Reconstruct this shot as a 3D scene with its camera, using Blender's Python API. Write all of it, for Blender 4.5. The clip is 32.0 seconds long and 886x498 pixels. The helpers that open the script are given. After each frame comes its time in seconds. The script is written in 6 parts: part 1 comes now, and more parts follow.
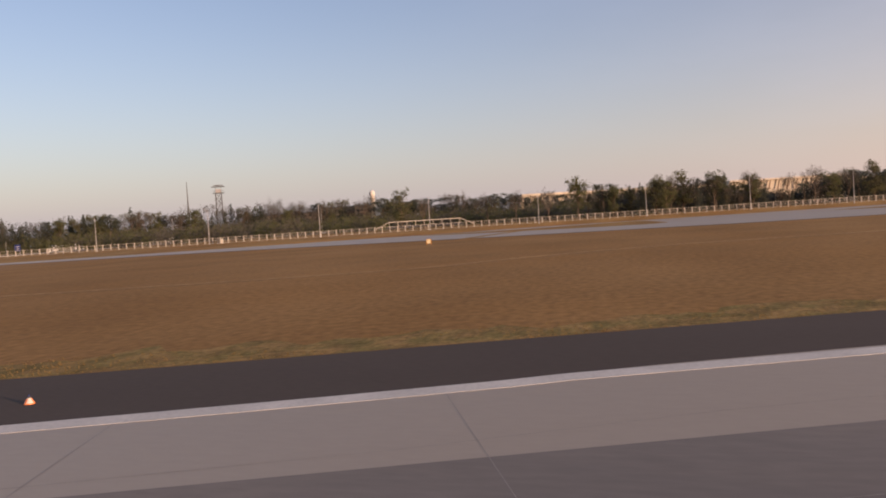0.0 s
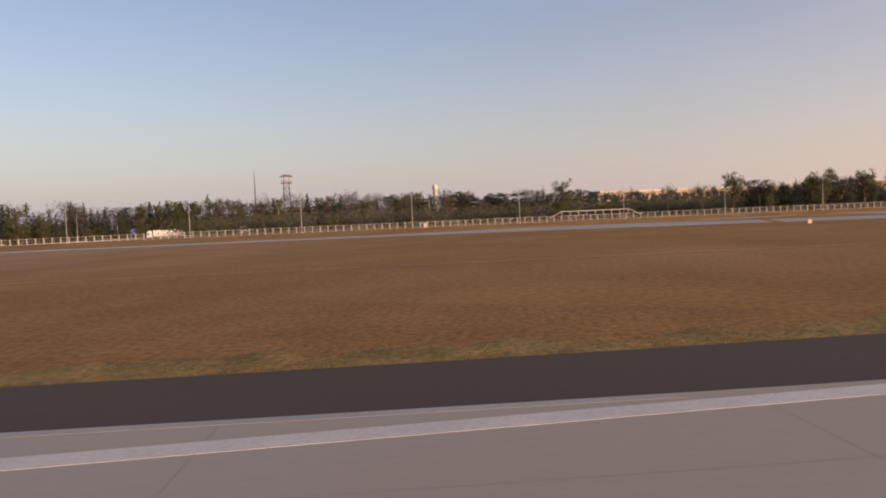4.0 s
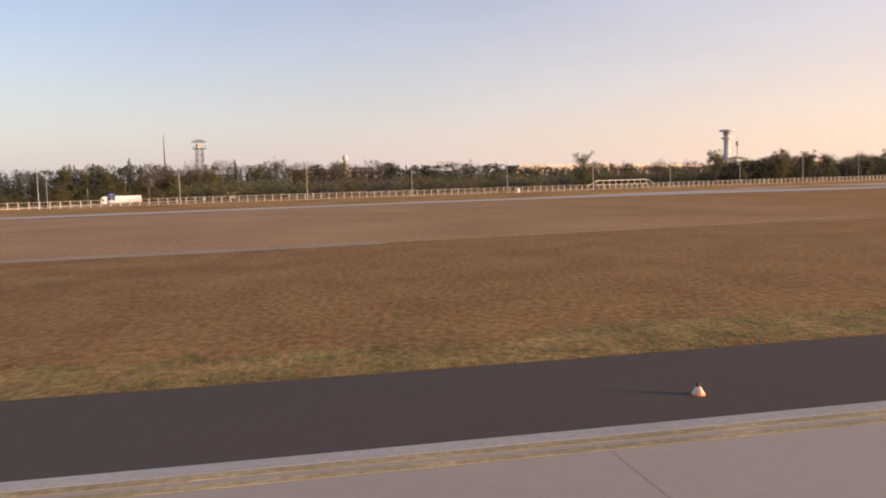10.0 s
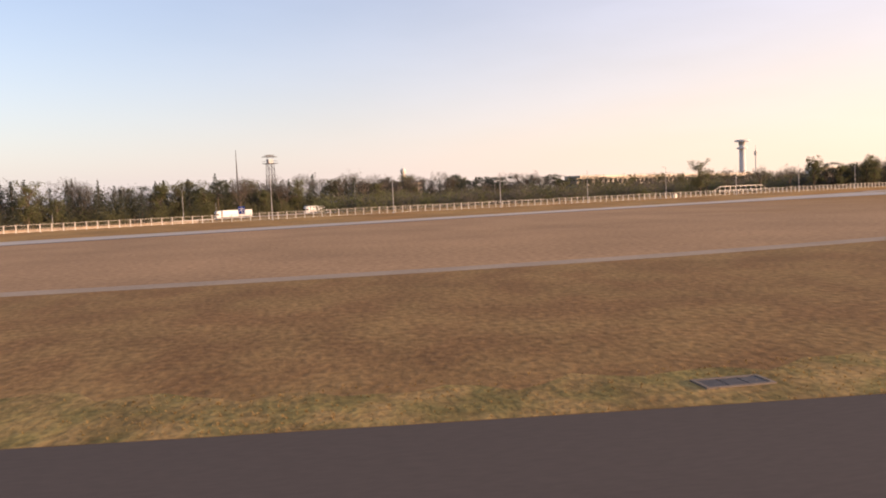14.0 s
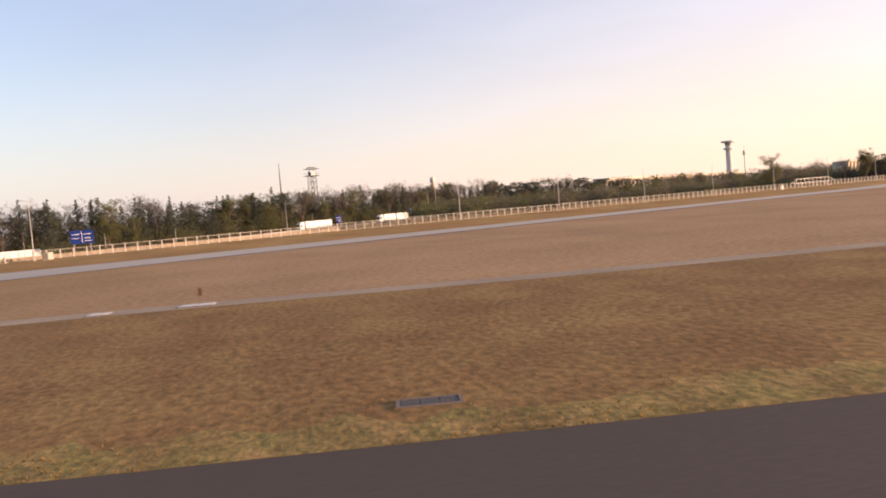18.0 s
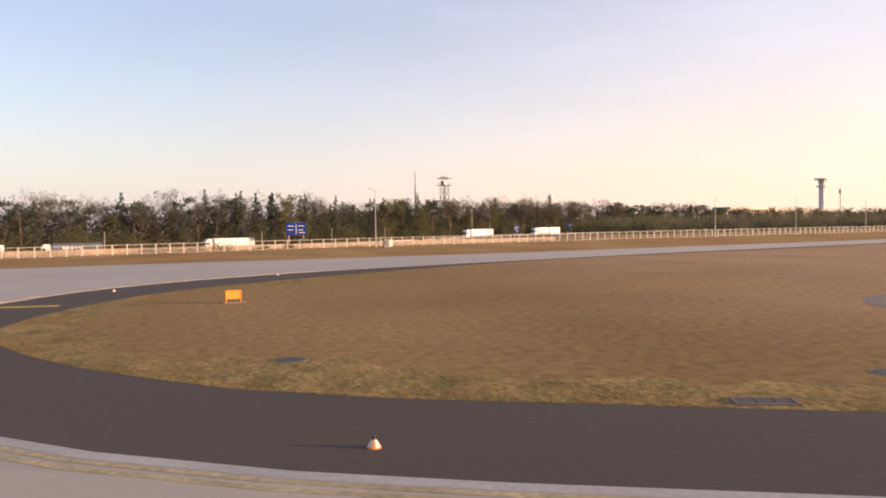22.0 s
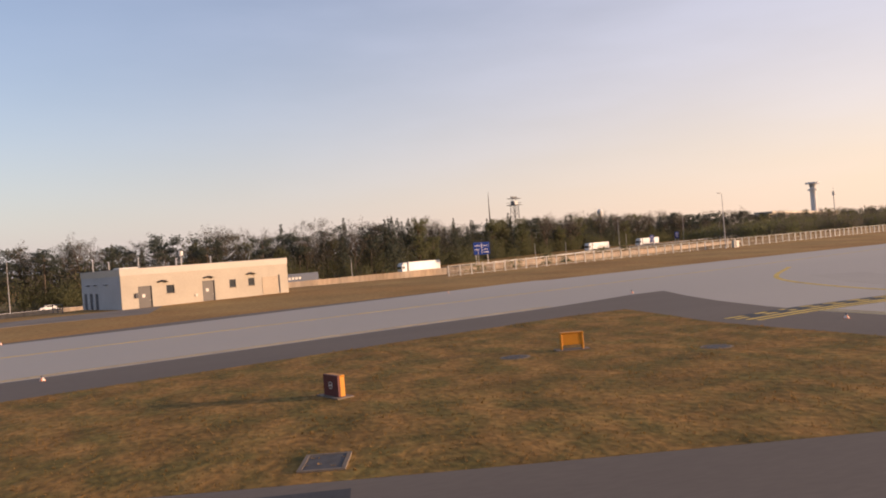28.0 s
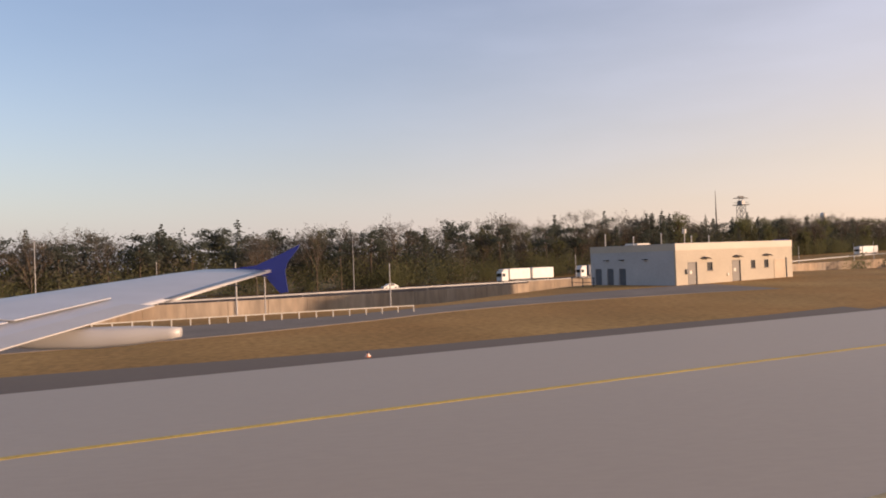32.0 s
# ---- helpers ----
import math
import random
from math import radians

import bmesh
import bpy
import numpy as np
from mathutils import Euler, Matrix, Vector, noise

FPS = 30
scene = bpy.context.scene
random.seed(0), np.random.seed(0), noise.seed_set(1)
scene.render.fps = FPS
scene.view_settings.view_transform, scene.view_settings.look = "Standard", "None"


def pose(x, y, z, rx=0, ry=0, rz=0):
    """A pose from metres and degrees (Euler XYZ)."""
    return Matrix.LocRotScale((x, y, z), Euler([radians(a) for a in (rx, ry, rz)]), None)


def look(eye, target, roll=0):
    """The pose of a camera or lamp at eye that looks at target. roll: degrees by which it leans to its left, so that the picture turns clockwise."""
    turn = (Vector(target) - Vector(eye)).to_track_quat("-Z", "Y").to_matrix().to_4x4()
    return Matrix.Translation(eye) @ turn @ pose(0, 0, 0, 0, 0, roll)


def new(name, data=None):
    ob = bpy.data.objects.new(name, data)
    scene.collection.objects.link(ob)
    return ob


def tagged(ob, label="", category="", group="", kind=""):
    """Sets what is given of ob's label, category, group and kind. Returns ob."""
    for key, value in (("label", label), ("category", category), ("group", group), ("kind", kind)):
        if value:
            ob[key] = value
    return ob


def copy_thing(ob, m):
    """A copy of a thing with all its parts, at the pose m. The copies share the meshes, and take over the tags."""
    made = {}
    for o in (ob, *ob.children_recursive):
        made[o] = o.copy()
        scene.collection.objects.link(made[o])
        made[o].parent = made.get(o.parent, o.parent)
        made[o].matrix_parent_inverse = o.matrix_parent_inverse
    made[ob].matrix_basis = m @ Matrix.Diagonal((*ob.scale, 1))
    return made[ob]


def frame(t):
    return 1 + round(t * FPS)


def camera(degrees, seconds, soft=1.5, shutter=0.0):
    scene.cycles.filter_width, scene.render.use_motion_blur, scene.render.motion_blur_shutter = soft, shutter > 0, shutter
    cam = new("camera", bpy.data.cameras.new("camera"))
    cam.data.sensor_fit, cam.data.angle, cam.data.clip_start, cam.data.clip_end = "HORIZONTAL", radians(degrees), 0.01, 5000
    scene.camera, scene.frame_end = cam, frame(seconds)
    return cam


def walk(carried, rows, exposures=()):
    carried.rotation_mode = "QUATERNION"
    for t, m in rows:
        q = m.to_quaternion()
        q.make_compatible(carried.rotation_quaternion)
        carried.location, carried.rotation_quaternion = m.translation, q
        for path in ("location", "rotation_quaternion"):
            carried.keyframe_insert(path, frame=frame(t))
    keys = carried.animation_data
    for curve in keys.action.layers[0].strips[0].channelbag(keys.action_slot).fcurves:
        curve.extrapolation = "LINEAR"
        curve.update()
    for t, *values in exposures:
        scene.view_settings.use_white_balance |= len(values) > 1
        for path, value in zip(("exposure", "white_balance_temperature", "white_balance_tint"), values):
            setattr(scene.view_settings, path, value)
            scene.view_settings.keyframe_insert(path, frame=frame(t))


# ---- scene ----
# camera: seconds, x, y and the turn in degrees; the eye rides 4.3 m over the pavement
# seconds, stops, kelvin, tint
EXPOSURE = [(0, 0.51, 6820, 35), (6, 0.46, 6800, 34), (9, 0.74, 6820, 33), (13, 1.10, 6820, 33), (20, 1.16, 6870, 33), (22, 1.15, 6900, 33), (23, 1.06, 6930, 33), (24, 0.94, 6900, 32), (25, 0.89, 6860, 32), (28, 0.79, 6720, 31), (32, 0.73, 6650, 30)]
PATH = [
    (0.0, 0.00, 0.00, 87.76, 3.65, 19.25),
    (0.5, -9.45, -4.23, 87.79, 3.37, 19.02),
    (1.0, -18.80, -8.28, 87.67, 2.56, 18.81),
    (1.5, -28.05, -12.17, 87.51, 1.69, 17.74),
    (2.0, -37.22, -15.90, 86.99, 1.36, 16.48),
    (2.5, -46.33, -19.45, 87.49, 2.18, 17.07),
    (3.0, -55.40, -22.85, 87.74, 2.46, 16.47),
    (3.5, -64.45, -26.07, 87.65, 2.45, 15.73),
    (4.0, -73.48, -29.13, 87.59, 2.42, 14.97),
    (4.5, -82.51, -32.01, 87.56, 2.36, 14.17),
    (5.0, -91.53, -34.71, 87.54, 2.23, 13.28),
    (5.5, -100.56, -37.22, 87.49, 1.99, 12.25),
    (6.0, -109.58, -39.55, 87.41, 1.62, 11.06),
    (6.5, -118.60, -41.67, 87.37, 1.51, 9.03),
    (7.0, -127.60, -43.60, 87.49, 1.18, 6.85),
    (7.5, -136.59, -45.33, 87.73, 0.97, 4.57),
    (8.0, -145.57, -46.84, 88.00, 0.78, 2.58),
    (8.5, -154.52, -48.15, 88.19, 0.25, -0.14),
    (9.0, -163.45, -49.23, 87.13, 0.44, -2.21),
    (9.5, -172.36, -50.09, 86.32, 1.11, -3.27),
    (10.0, -181.24, -50.74, 85.28, 1.60, -3.80),
    (10.5, -190.09, -51.20, 84.84, 1.27, -4.31),
    (11.0, -198.89, -51.50, 85.51, 1.72, -4.30),
    (11.5, -207.66, -51.65, 85.66, 1.38, -4.63),
    (12.0, -216.37, -51.66, 86.71, 1.53, -4.67),
    (12.5, -225.01, -51.52, 86.52, 2.01, -5.13),
    (13.0, -233.57, -51.25, 86.50, 1.95, -5.70),
    (13.5, -242.04, -50.84, 86.44, 2.35, -6.47),
    (14.0, -250.41, -50.32, 86.30, 2.54, -7.25),
    (14.5, -258.68, -49.70, 86.10, 2.55, -8.03),
    (15.0, -266.85, -48.99, 85.95, 2.61, -8.79),
    (15.5, -274.89, -48.22, 85.96, 2.95, -9.51),
    (16.0, -282.83, -47.40, 86.15, 3.60, -10.18),
    (16.5, -290.66, -46.53, 86.44, 4.04, -10.56),
    (17.0, -298.39, -45.63, 86.59, 4.48, -11.21),
    (17.5, -306.02, -44.70, 86.78, 4.29, -11.73),
    (18.0, -313.55, -43.77, 86.99, 4.70, -12.03),
    (18.5, -321.00, -42.83, 87.37, 4.73, -12.85),
    (19.0, -328.36, -41.90, 87.09, 4.49, -13.33),
    (19.5, -335.63, -40.98, 87.36, 4.73, -13.62),
    (20.0, -342.85, -40.09, 87.38, 4.46, -13.79),
    (20.5, -350.03, -39.22, 87.62, 3.48, -13.73),
    (21.0, -357.21, -38.40, 88.38, 2.94, -9.43),
    (21.5, -364.41, -37.63, 88.42, 1.90, -9.73),
    (22.0, -371.62, -36.89, 88.42, 0.82, -9.91),
    (22.5, -378.82, -36.17, 88.39, 0.71, -9.61),
    (23.0, -386.01, -35.45, 88.78, 0.36, -8.66),
    (23.5, -393.16, -34.70, 88.71, 0.09, -6.95),
    (24.0, -400.29, -33.92, 88.51, 1.21, -7.77),
    (24.5, -407.27, -32.86, 88.59, 1.67, -11.88),
    (25.0, -414.09, -31.20, 87.58, 3.19, -12.22),
    (25.5, -420.34, -28.91, 87.98, 3.59, -13.27),
    (26.0, -426.94, -27.44, 88.47, 3.80, -14.34),
    (26.5, -433.81, -26.61, 89.02, 3.86, -15.37),
    (27.0, -440.90, -26.23, 89.55, 3.89, -16.02),
    (27.5, -448.16, -25.57, 89.95, 4.04, -15.91),
    (28.0, -455.41, -24.52, 90.21, 4.34, -15.00),
    (28.5, -462.27, -23.12, 90.38, 4.48, -14.54),
    (29.0, -469.08, -21.24, 90.37, 4.47, -14.27),
    (29.5, -475.88, -19.21, 90.46, 4.35, -13.83),
    (30.0, -482.59, -17.23, 90.69, 4.10, -12.94),
    (30.5, -489.14, -15.47, 90.83, 4.03, -11.62),
    (31.0, -495.47, -13.97, 90.98, 3.86, -9.75),
    (31.5, -501.53, -12.46, 90.94, 3.50, -7.93),
    (32.0, -507.30, -10.27, 90.74, 2.09, -5.90),
]
cam = camera(59.12, 32.0, soft=1.9)
walk(cam, [(t, pose(x, y, 4.3, a, b, c)) for t, x, y, a, b, c in PATH], EXPOSURE)
# ---- light ----
SUN_DIR = Vector((0.94, -0.335, 0.121)).normalized()
world = bpy.data.worlds.new("sky")
scene.world = world
world.use_nodes = True
wn = world.node_tree
sky = wn.nodes.new("ShaderNodeTexSky")
sky.sky_type = "NISHITA"
sky.sun_disc = False
sky.sun_elevation = math.asin(SUN_DIR.z)
sky.sun_rotation = math.atan2(SUN_DIR.x, SUN_DIR.y)
sky.air_density, sky.dust_density, sky.ozone_density = 1.05, 1.0, 2.0
wn.nodes["Background"].inputs[1].default_value = 0.145
# evening haze: a pale layer near the horizon, warmer and taller towards the sun
tex = wn.nodes.new("ShaderNodeTexCoord")


def wmath(op, a, b=None, c=None):
    n = wn.nodes.new("ShaderNodeMath")
    n.operation = op
    for i, v in enumerate((a, b, c)):
        if v is None:
            continue
        if isinstance(v, (int, float)):
            n.inputs[i].default_value = v
        else:
            wn.links.new(v, n.inputs[i])
    return n.outputs[0]


def wrange(v, a, b, c, d, kind="SMOOTHSTEP"):
    n = wn.nodes.new("ShaderNodeMapRange")
    n.interpolation_type = kind
    for i, x in enumerate((v, a, b, c, d)):
        if isinstance(x, (int, float)):
            n.inputs[i].default_value = x
        else:
            wn.links.new(x, n.inputs[i])
    return n.outputs[0]


dot = wn.nodes.new("ShaderNodeVectorMath")
dot.operation = "DOT_PRODUCT"
wn.links.new(tex.outputs["Generated"], dot.inputs[0])
dot.inputs[1].default_value = Vector((SUN_DIR.x, SUN_DIR.y, 0)).normalized()
sep = wn.nodes.new("ShaderNodeSeparateXYZ")
wn.links.new(tex.outputs["Generated"], sep.inputs[0])
toward = wrange(dot.outputs["Value"], -0.9, 0.5, 0.0, 1.0)
up = wmath("MAXIMUM", sep.outputs["Z"], 0.0)
thick = wmath("MULTIPLY_ADD", toward, 5.0, -9.0)
layer = wmath("MULTIPLY", wmath("POWER", 2.718, wmath("MULTIPLY", up, thick)), 0.86)
# a few faint streaks of high cloud
cmap = wn.nodes.new("ShaderNodeMapping")
cmap.inputs["Scale"].default_value = (2.2, 1.4, 9.0)
cmap.inputs["Rotation"].default_value = (0.12, 0.2, 0.5)
wn.links.new(tex.outputs["Generated"], cmap.inputs[0])
cn = wn.nodes.new("ShaderNodeTexNoise")
cn.inputs["Scale"].default_value, cn.inputs["Detail"].default_value = 1.6, 6.0
wn.links.new(cmap.outputs[0], cn.inputs["Vector"])
veil = wmath("MULTIPLY", wrange(cn.outputs["Fac"], 0.3, 0.8, 0.15, 0.34), toward)
hue = wn.nodes.new("ShaderNodeMix")
hue.data_type = "RGBA"
hue.inputs["A"].default_value = (0.325, 0.36, 0.395, 1)
hue.inputs["B"].default_value = (0.60, 0.495, 0.345, 1)
wn.links.new(toward, hue.inputs["Factor"])
haze = wn.nodes.new("ShaderNodeBackground")
wn.links.new(hue.outputs["Result"], haze.inputs[0])
blend = wn.nodes.new("ShaderNodeMixShader")
wn.links.new(layer, blend.inputs[0])
wn.links.new(sky.outputs[0], wn.nodes["Background"].inputs[0])
wn.links.new(wn.nodes["Background"].outputs[0], blend.inputs[1])
wn.links.new(haze.outputs[0], blend.inputs[2])
cloud = wn.nodes.new("ShaderNodeBackground")
cloud.inputs[0].default_value = (0.55, 0.645, 0.74, 1)
high = wn.nodes.new("ShaderNodeMixShader")
wn.links.new(wmath("MULTIPLY", veil, wmath("SUBTRACT", 1.0, layer)), high.inputs[0])
wn.links.new(blend.outputs[0], high.inputs[1])
wn.links.new(cloud.outputs[0], high.inputs[2])
wn.links.new(high.outputs[0], wn.nodes["World Output"].inputs[0])
sun = new("sun", bpy.data.lights.new("sun", "SUN"))
sun.data.energy, sun.data.angle, sun.data.color = 4.1, radians(3.0), (1.0, 0.75, 0.46)
sun.matrix_world = look(SUN_DIR * 200, (0, 0, 0))


# ---- materials ----
def material(name, color, rough=0.8, metal=0.0, spread=0.12, fine=6.0, coarse=0.25, bump=0.0, tint=None, tint_scale=0.05, spec=0.3, stretch=None, broad=None, zone=None):
    """A surface whose colour wanders at two scales, with a fine relief; zone: further colours past ragged lines across x (x where it starts, x where it is complete, colour, metres of wander)."""
    m = bpy.data.materials.new(name)
    m.use_nodes = True
    nt = m.node_tree
    b = nt.nodes["Principled BSDF"]
    b.inputs["Roughness"].default_value = rough
    b.inputs["Metallic"].default_value = metal
    b.inputs["Specular IOR Level"].default_value = spec
    tc = nt.nodes.new("ShaderNodeTexCoord")
    mp = nt.nodes.new("ShaderNodeMapping")
    geo = nt.nodes.new("ShaderNodeNewGeometry")
    nt.links.new(geo.outputs["Position"], mp.inputs[0])
    if stretch:
        mp.inputs["Rotation"].default_value[2] = radians(stretch[0])
        mp.inputs["Scale"].default_value = stretch[1]

    def noise_at(scale, detail=4.0):
        n = nt.nodes.new("ShaderNodeTexNoise")
        n.inputs["Scale"].default_value = scale
        n.inputs["Detail"].default_value = detail
        nt.links.new(mp.outputs[0], n.inputs["Vector"])
        return n

    def ramp(src, lo, hi, a, c):
        r = nt.nodes.new("ShaderNodeMapRange")
        r.inputs[1].default_value, r.inputs[2].default_value = lo, hi
        r.inputs[3].default_value, r.inputs[4].default_value = a, c
        nt.links.new(src, r.inputs[0])
        return r.outputs[0]

    n1, n2 = noise_at(fine, 6.0), noise_at(coarse, 3.0)
    v1 = ramp(n1.outputs["Fac"], 0.3, 0.7, 1 - spread, 1 + spread)
    broad = spread if broad is None else broad
    v2 = ramp(n2.outputs["Fac"], 0.3, 0.7, 1 - broad, 1 + broad)
    mul = nt.nodes.new("ShaderNodeMath")
    mul.operation = "MULTIPLY"
    nt.links.new(v1, mul.inputs[0])
    nt.links.new(v2, mul.inputs[1])
    base = nt.nodes.new("ShaderNodeRGB")
    base.outputs[0].default_value = (*color, 1)
    col = base.outputs[0]
    if tint:
        mix = nt.nodes.new("ShaderNodeMix")
        mix.data_type = "RGBA"
        mix.inputs["B"].default_value = (*tint, 1)
        n3 = noise_at(tint_scale, 5.0)
        nt.links.new(col, mix.inputs["A"])
        nt.links.new(ramp(n3.outputs["Fac"], 0.38, 0.62, 0, 1), mix.inputs["Factor"])
        col = mix.outputs["Result"]
    for start, full, other, metres in zone or ():
        cut = nt.nodes.new("ShaderNodeSeparateXYZ")
        nt.links.new(geo.outputs["Position"], cut.inputs[0])
        wander = nt.nodes.new("ShaderNodeMath")
        wander.operation = "MULTIPLY_ADD"
        n4 = noise_at(0.05, 6.0)
        nt.links.new(n4.outputs["Fac"], wander.inputs[0])
        wander.inputs[1].default_value = metres
        nt.links.new(cut.outputs["X"], wander.inputs[2])
        past = nt.nodes.new("ShaderNodeMix")
        past.data_type = "RGBA"
        past.inputs["B"].default_value = (*other, 1)
        nt.links.new(col, past.inputs["A"])
        nt.links.new(ramp(wander.outputs[0], start + metres / 2, full + metres / 2, 0, 1), past.inputs["Factor"])
        col = past.outputs["Result"]
    hsv = nt.nodes.new("ShaderNodeHueSaturation")
    nt.links.new(col, hsv.inputs["Color"])
    nt.links.new(mul.outputs[0], hsv.inputs["Value"])
    nt.links.new(hsv.outputs[0], b.inputs["Base Color"])
    if bump:
        bp = nt.nodes.new("ShaderNodeBump")
        bp.inputs["Strength"].default_value = bump
        bp.inputs["Distance"].default_value = 0.05
        nt.links.new(n1.outputs["Fac"], bp.inputs["Height"])
        nt.links.new(bp.outputs[0], b.inputs["Normal"])
    return m


GRASS = material("dry_grass", (0.292, 0.154, 0.049), 0.95, spread=0.24, broad=0.18, fine=2.2, coarse=0.09, bump=0.3, tint=(0.325, 0.192, 0.066), tint_scale=0.05, spec=0.1, stretch=(-12, (1.0, 0.75, 1)))
INFIELD = material("infield_grass", (0.280, 0.145, 0.046), 0.95, spread=0.24, broad=0.14, fine=2.2, coarse=0.07, bump=0.3, tint=(0.312, 0.170, 0.060), tint_scale=0.04, spec=0.1, stretch=(-12, (1.0, 0.75, 1)), zone=((-115, -190, (0.350, 0.209, 0.105), 60), (-318, -362, (0.262, 0.155, 0.058), 30)))
VERGE = material("green_verge", (0.290, 0.178, 0.064), 0.95, spread=0.34, broad=0.28, fine=4.2, coarse=0.6, bump=0.7, tint=(0.205, 0.150, 0.048), tint_scale=0.9, spec=0.1, stretch=(-8, (1.0, 0.7, 1)))
ISLAND = material("island_grass", (0.275, 0.142, 0.041), 0.95, spread=0.34, broad=0.28, fine=4.2, coarse=0.5, bump=0.7, tint=(0.142, 0.098, 0.027), tint_scale=0.7, spec=0.1, stretch=(-8, (1.0, 0.7, 1)))
ROUGH = material("rough_grass", (0.215, 0.114, 0.043), 0.95, spread=0.32, broad=0.12, fine=3.4, coarse=0.25, bump=0.6, tint=(0.258, 0.150, 0.055), tint_scale=0.3, spec=0.1, stretch=(-8, (1.0, 0.7, 1)), zone=((-210, -120, (0.280, 0.145, 0.048), 60),))
ASPHALT = material("asphalt", (0.088, 0.068, 0.055), 0.9, spec=0.14, spread=0.07, fine=9.0, coarse=0.12, bump=0.03, stretch=(-20, (0.3, 1, 1)))
CONCRETE = material("concrete", (0.366, 0.288, 0.208), 0.52, spec=0.5, spread=0.03, fine=5.0, coarse=0.1, bump=0.012, tint=(0.330, 0.260, 0.189), tint_scale=0.05, stretch=(-20, (0.35, 1, 1)))
WEATHERED = material("weathered_asphalt", (0.136, 0.107, 0.083), 0.85, spec=0.25, spread=0.07, fine=9.0, coarse=0.15, bump=0.02, stretch=(-20, (0.3, 1, 1)))
NEARROAD = material("worn_asphalt_road", (0.205, 0.166, 0.132), 0.9, spec=0.15, spread=0.10, fine=4.0, coarse=0.2)
ROADGREY = material("service_road", (0.33, 0.248, 0.172), 0.9, spec=0.12, spread=0.14, fine=4.0, coarse=0.2)
GRAVEL = material("gravel", (0.165, 0.136, 0.110), 0.95, spread=0.15, fine=5.0, coarse=0.2)
WHITE = material("white_paint", (0.58, 0.535, 0.47), 0.7, spread=0.10, fine=8.0, coarse=0.6)
YELLOW = material("yellow_paint", (0.56, 0.37, 0.065), 0.7, spread=0.2, fine=8.0, coarse=0.5)
FADED = material("faded_yellow_paint", (0.39, 0.30, 0.155), 0.75, spread=0.25, fine=6.0, coarse=0.4)
DARKPAINT = material("worn_black_paint", (0.048, 0.045, 0.044), 0.75, spread=0.15)
BLACK = material("black_paint", (0.03, 0.03, 0.03), 0.7)
JOINT = material("joint_seal", (0.29, 0.265, 0.232), 0.9, spread=0.2)
WALLMAT = material("rendered_wall", (0.40, 0.348, 0.272), 0.85, spread=0.06, fine=6.0, coarse=0.3)
STEEL = material("galvanised_steel", (0.36, 0.35, 0.34), 0.55, metal=0.1, spread=0.08, fine=10.0)
TOWERSTEEL = material("weathered_tower_steel", (0.075, 0.066, 0.058), 0.7, spread=0.1, fine=4.0)
DARK = material("dark_metal", (0.06, 0.06, 0.065), 0.5, spread=0.1)
BARK = material("bark", (0.10, 0.075, 0.055), 0.95, spread=0.25, fine=8.0)


# ---- builders ----
def mesh_from(name, verts, faces, mats):
    me = bpy.data.meshes.new(name)
    me.from_pydata([tuple(v) for v in verts], [], faces)
    for m in (mats if isinstance(mats, (list, tuple)) else [mats]):
        me.materials.append(m)
    me.update()
    return me


def part(name, bm, mat, parent=None, label="", m=None, smooth=False):
    """Links a bmesh as one mesh object, under a thing or a part."""
    me = bpy.data.meshes.new(name)
    bm.to_mesh(me)
    bm.free()
    me.materials.append(mat)
    if smooth:
        for p in me.polygons:
            p.use_smooth = True
    ob = new(name, me)
    if parent:
        ob.parent = parent
    if m is not None:
        ob.matrix_local = m
    return tagged(ob, label)


def box(bm, x0, x1, y0, y1, z0, z1, bevel=0.0):
    r = bmesh.ops.create_cube(bm, size=1.0, matrix=Matrix.Translation(((x0 + x1) / 2, (y0 + y1) / 2, (z0 + z1) / 2)) @ Matrix.Diagonal((x1 - x0, y1 - y0, z1 - z0, 1)))
    if bevel:
        es = list({e for v in r["verts"] for e in v.link_edges})
        bmesh.ops.bevel(bm, geom=es, offset=bevel, segments=1, affect="EDGES", profile=0.5)
    return bm


def boxes(*rows, bevel=0.0):
    bm = bmesh.new()
    for r in rows:
        box(bm, *r, bevel=bevel)
    return bm


def rod(bm, a, b, r0, r1=None, n=8):
    """A tapered round bar from a to b."""
    a, b = Vector(a), Vector(b)
    d = b - a
    m = Matrix.Translation((a + b) / 2) @ d.to_track_quat("Z", "Y").to_matrix().to_4x4()
    bmesh.ops.create_cone(bm, cap_ends=True, segments=n, radius1=r0, radius2=r1 if r1 is not None else r0, depth=d.length, matrix=m)
    return bm


def rods(rows, n=6):
    bm = bmesh.new()
    for r in rows:
        rod(bm, *r, n=n)
    return bm


def holder(name, m, label, category, group="", kind=""):
    e = new(name)
    e.empty_display_size = 0.2
    e.matrix_world = m
    return tagged(e, label, category, group, kind)


def sheet(name, pts, z, mat, label, category, thick=0.05):
    """A paved area with an outline, laid as a thin slab."""
    bm = bmesh.new()
    vs = [bm.verts.new((x, y, z)) for x, y in pts]
    f = bm.faces.new(vs)
    if f.normal.z < 0:
        f.normal_flip()
    bm.normal_update()
    r = bmesh.ops.extrude_face_region(bm, geom=[f])
    for v in r["geom"]:
        if isinstance(v, bmesh.types.BMVert):
            v.co.z -= thick
    bmesh.ops.triangulate(bm, faces=[x for x in bm.faces if len(x.verts) > 4])
    bmesh.ops.recalc_face_normals(bm, faces=bm.faces)
    ob = part(name, bm, mat)
    return tagged(ob, label, category, "", "structure")


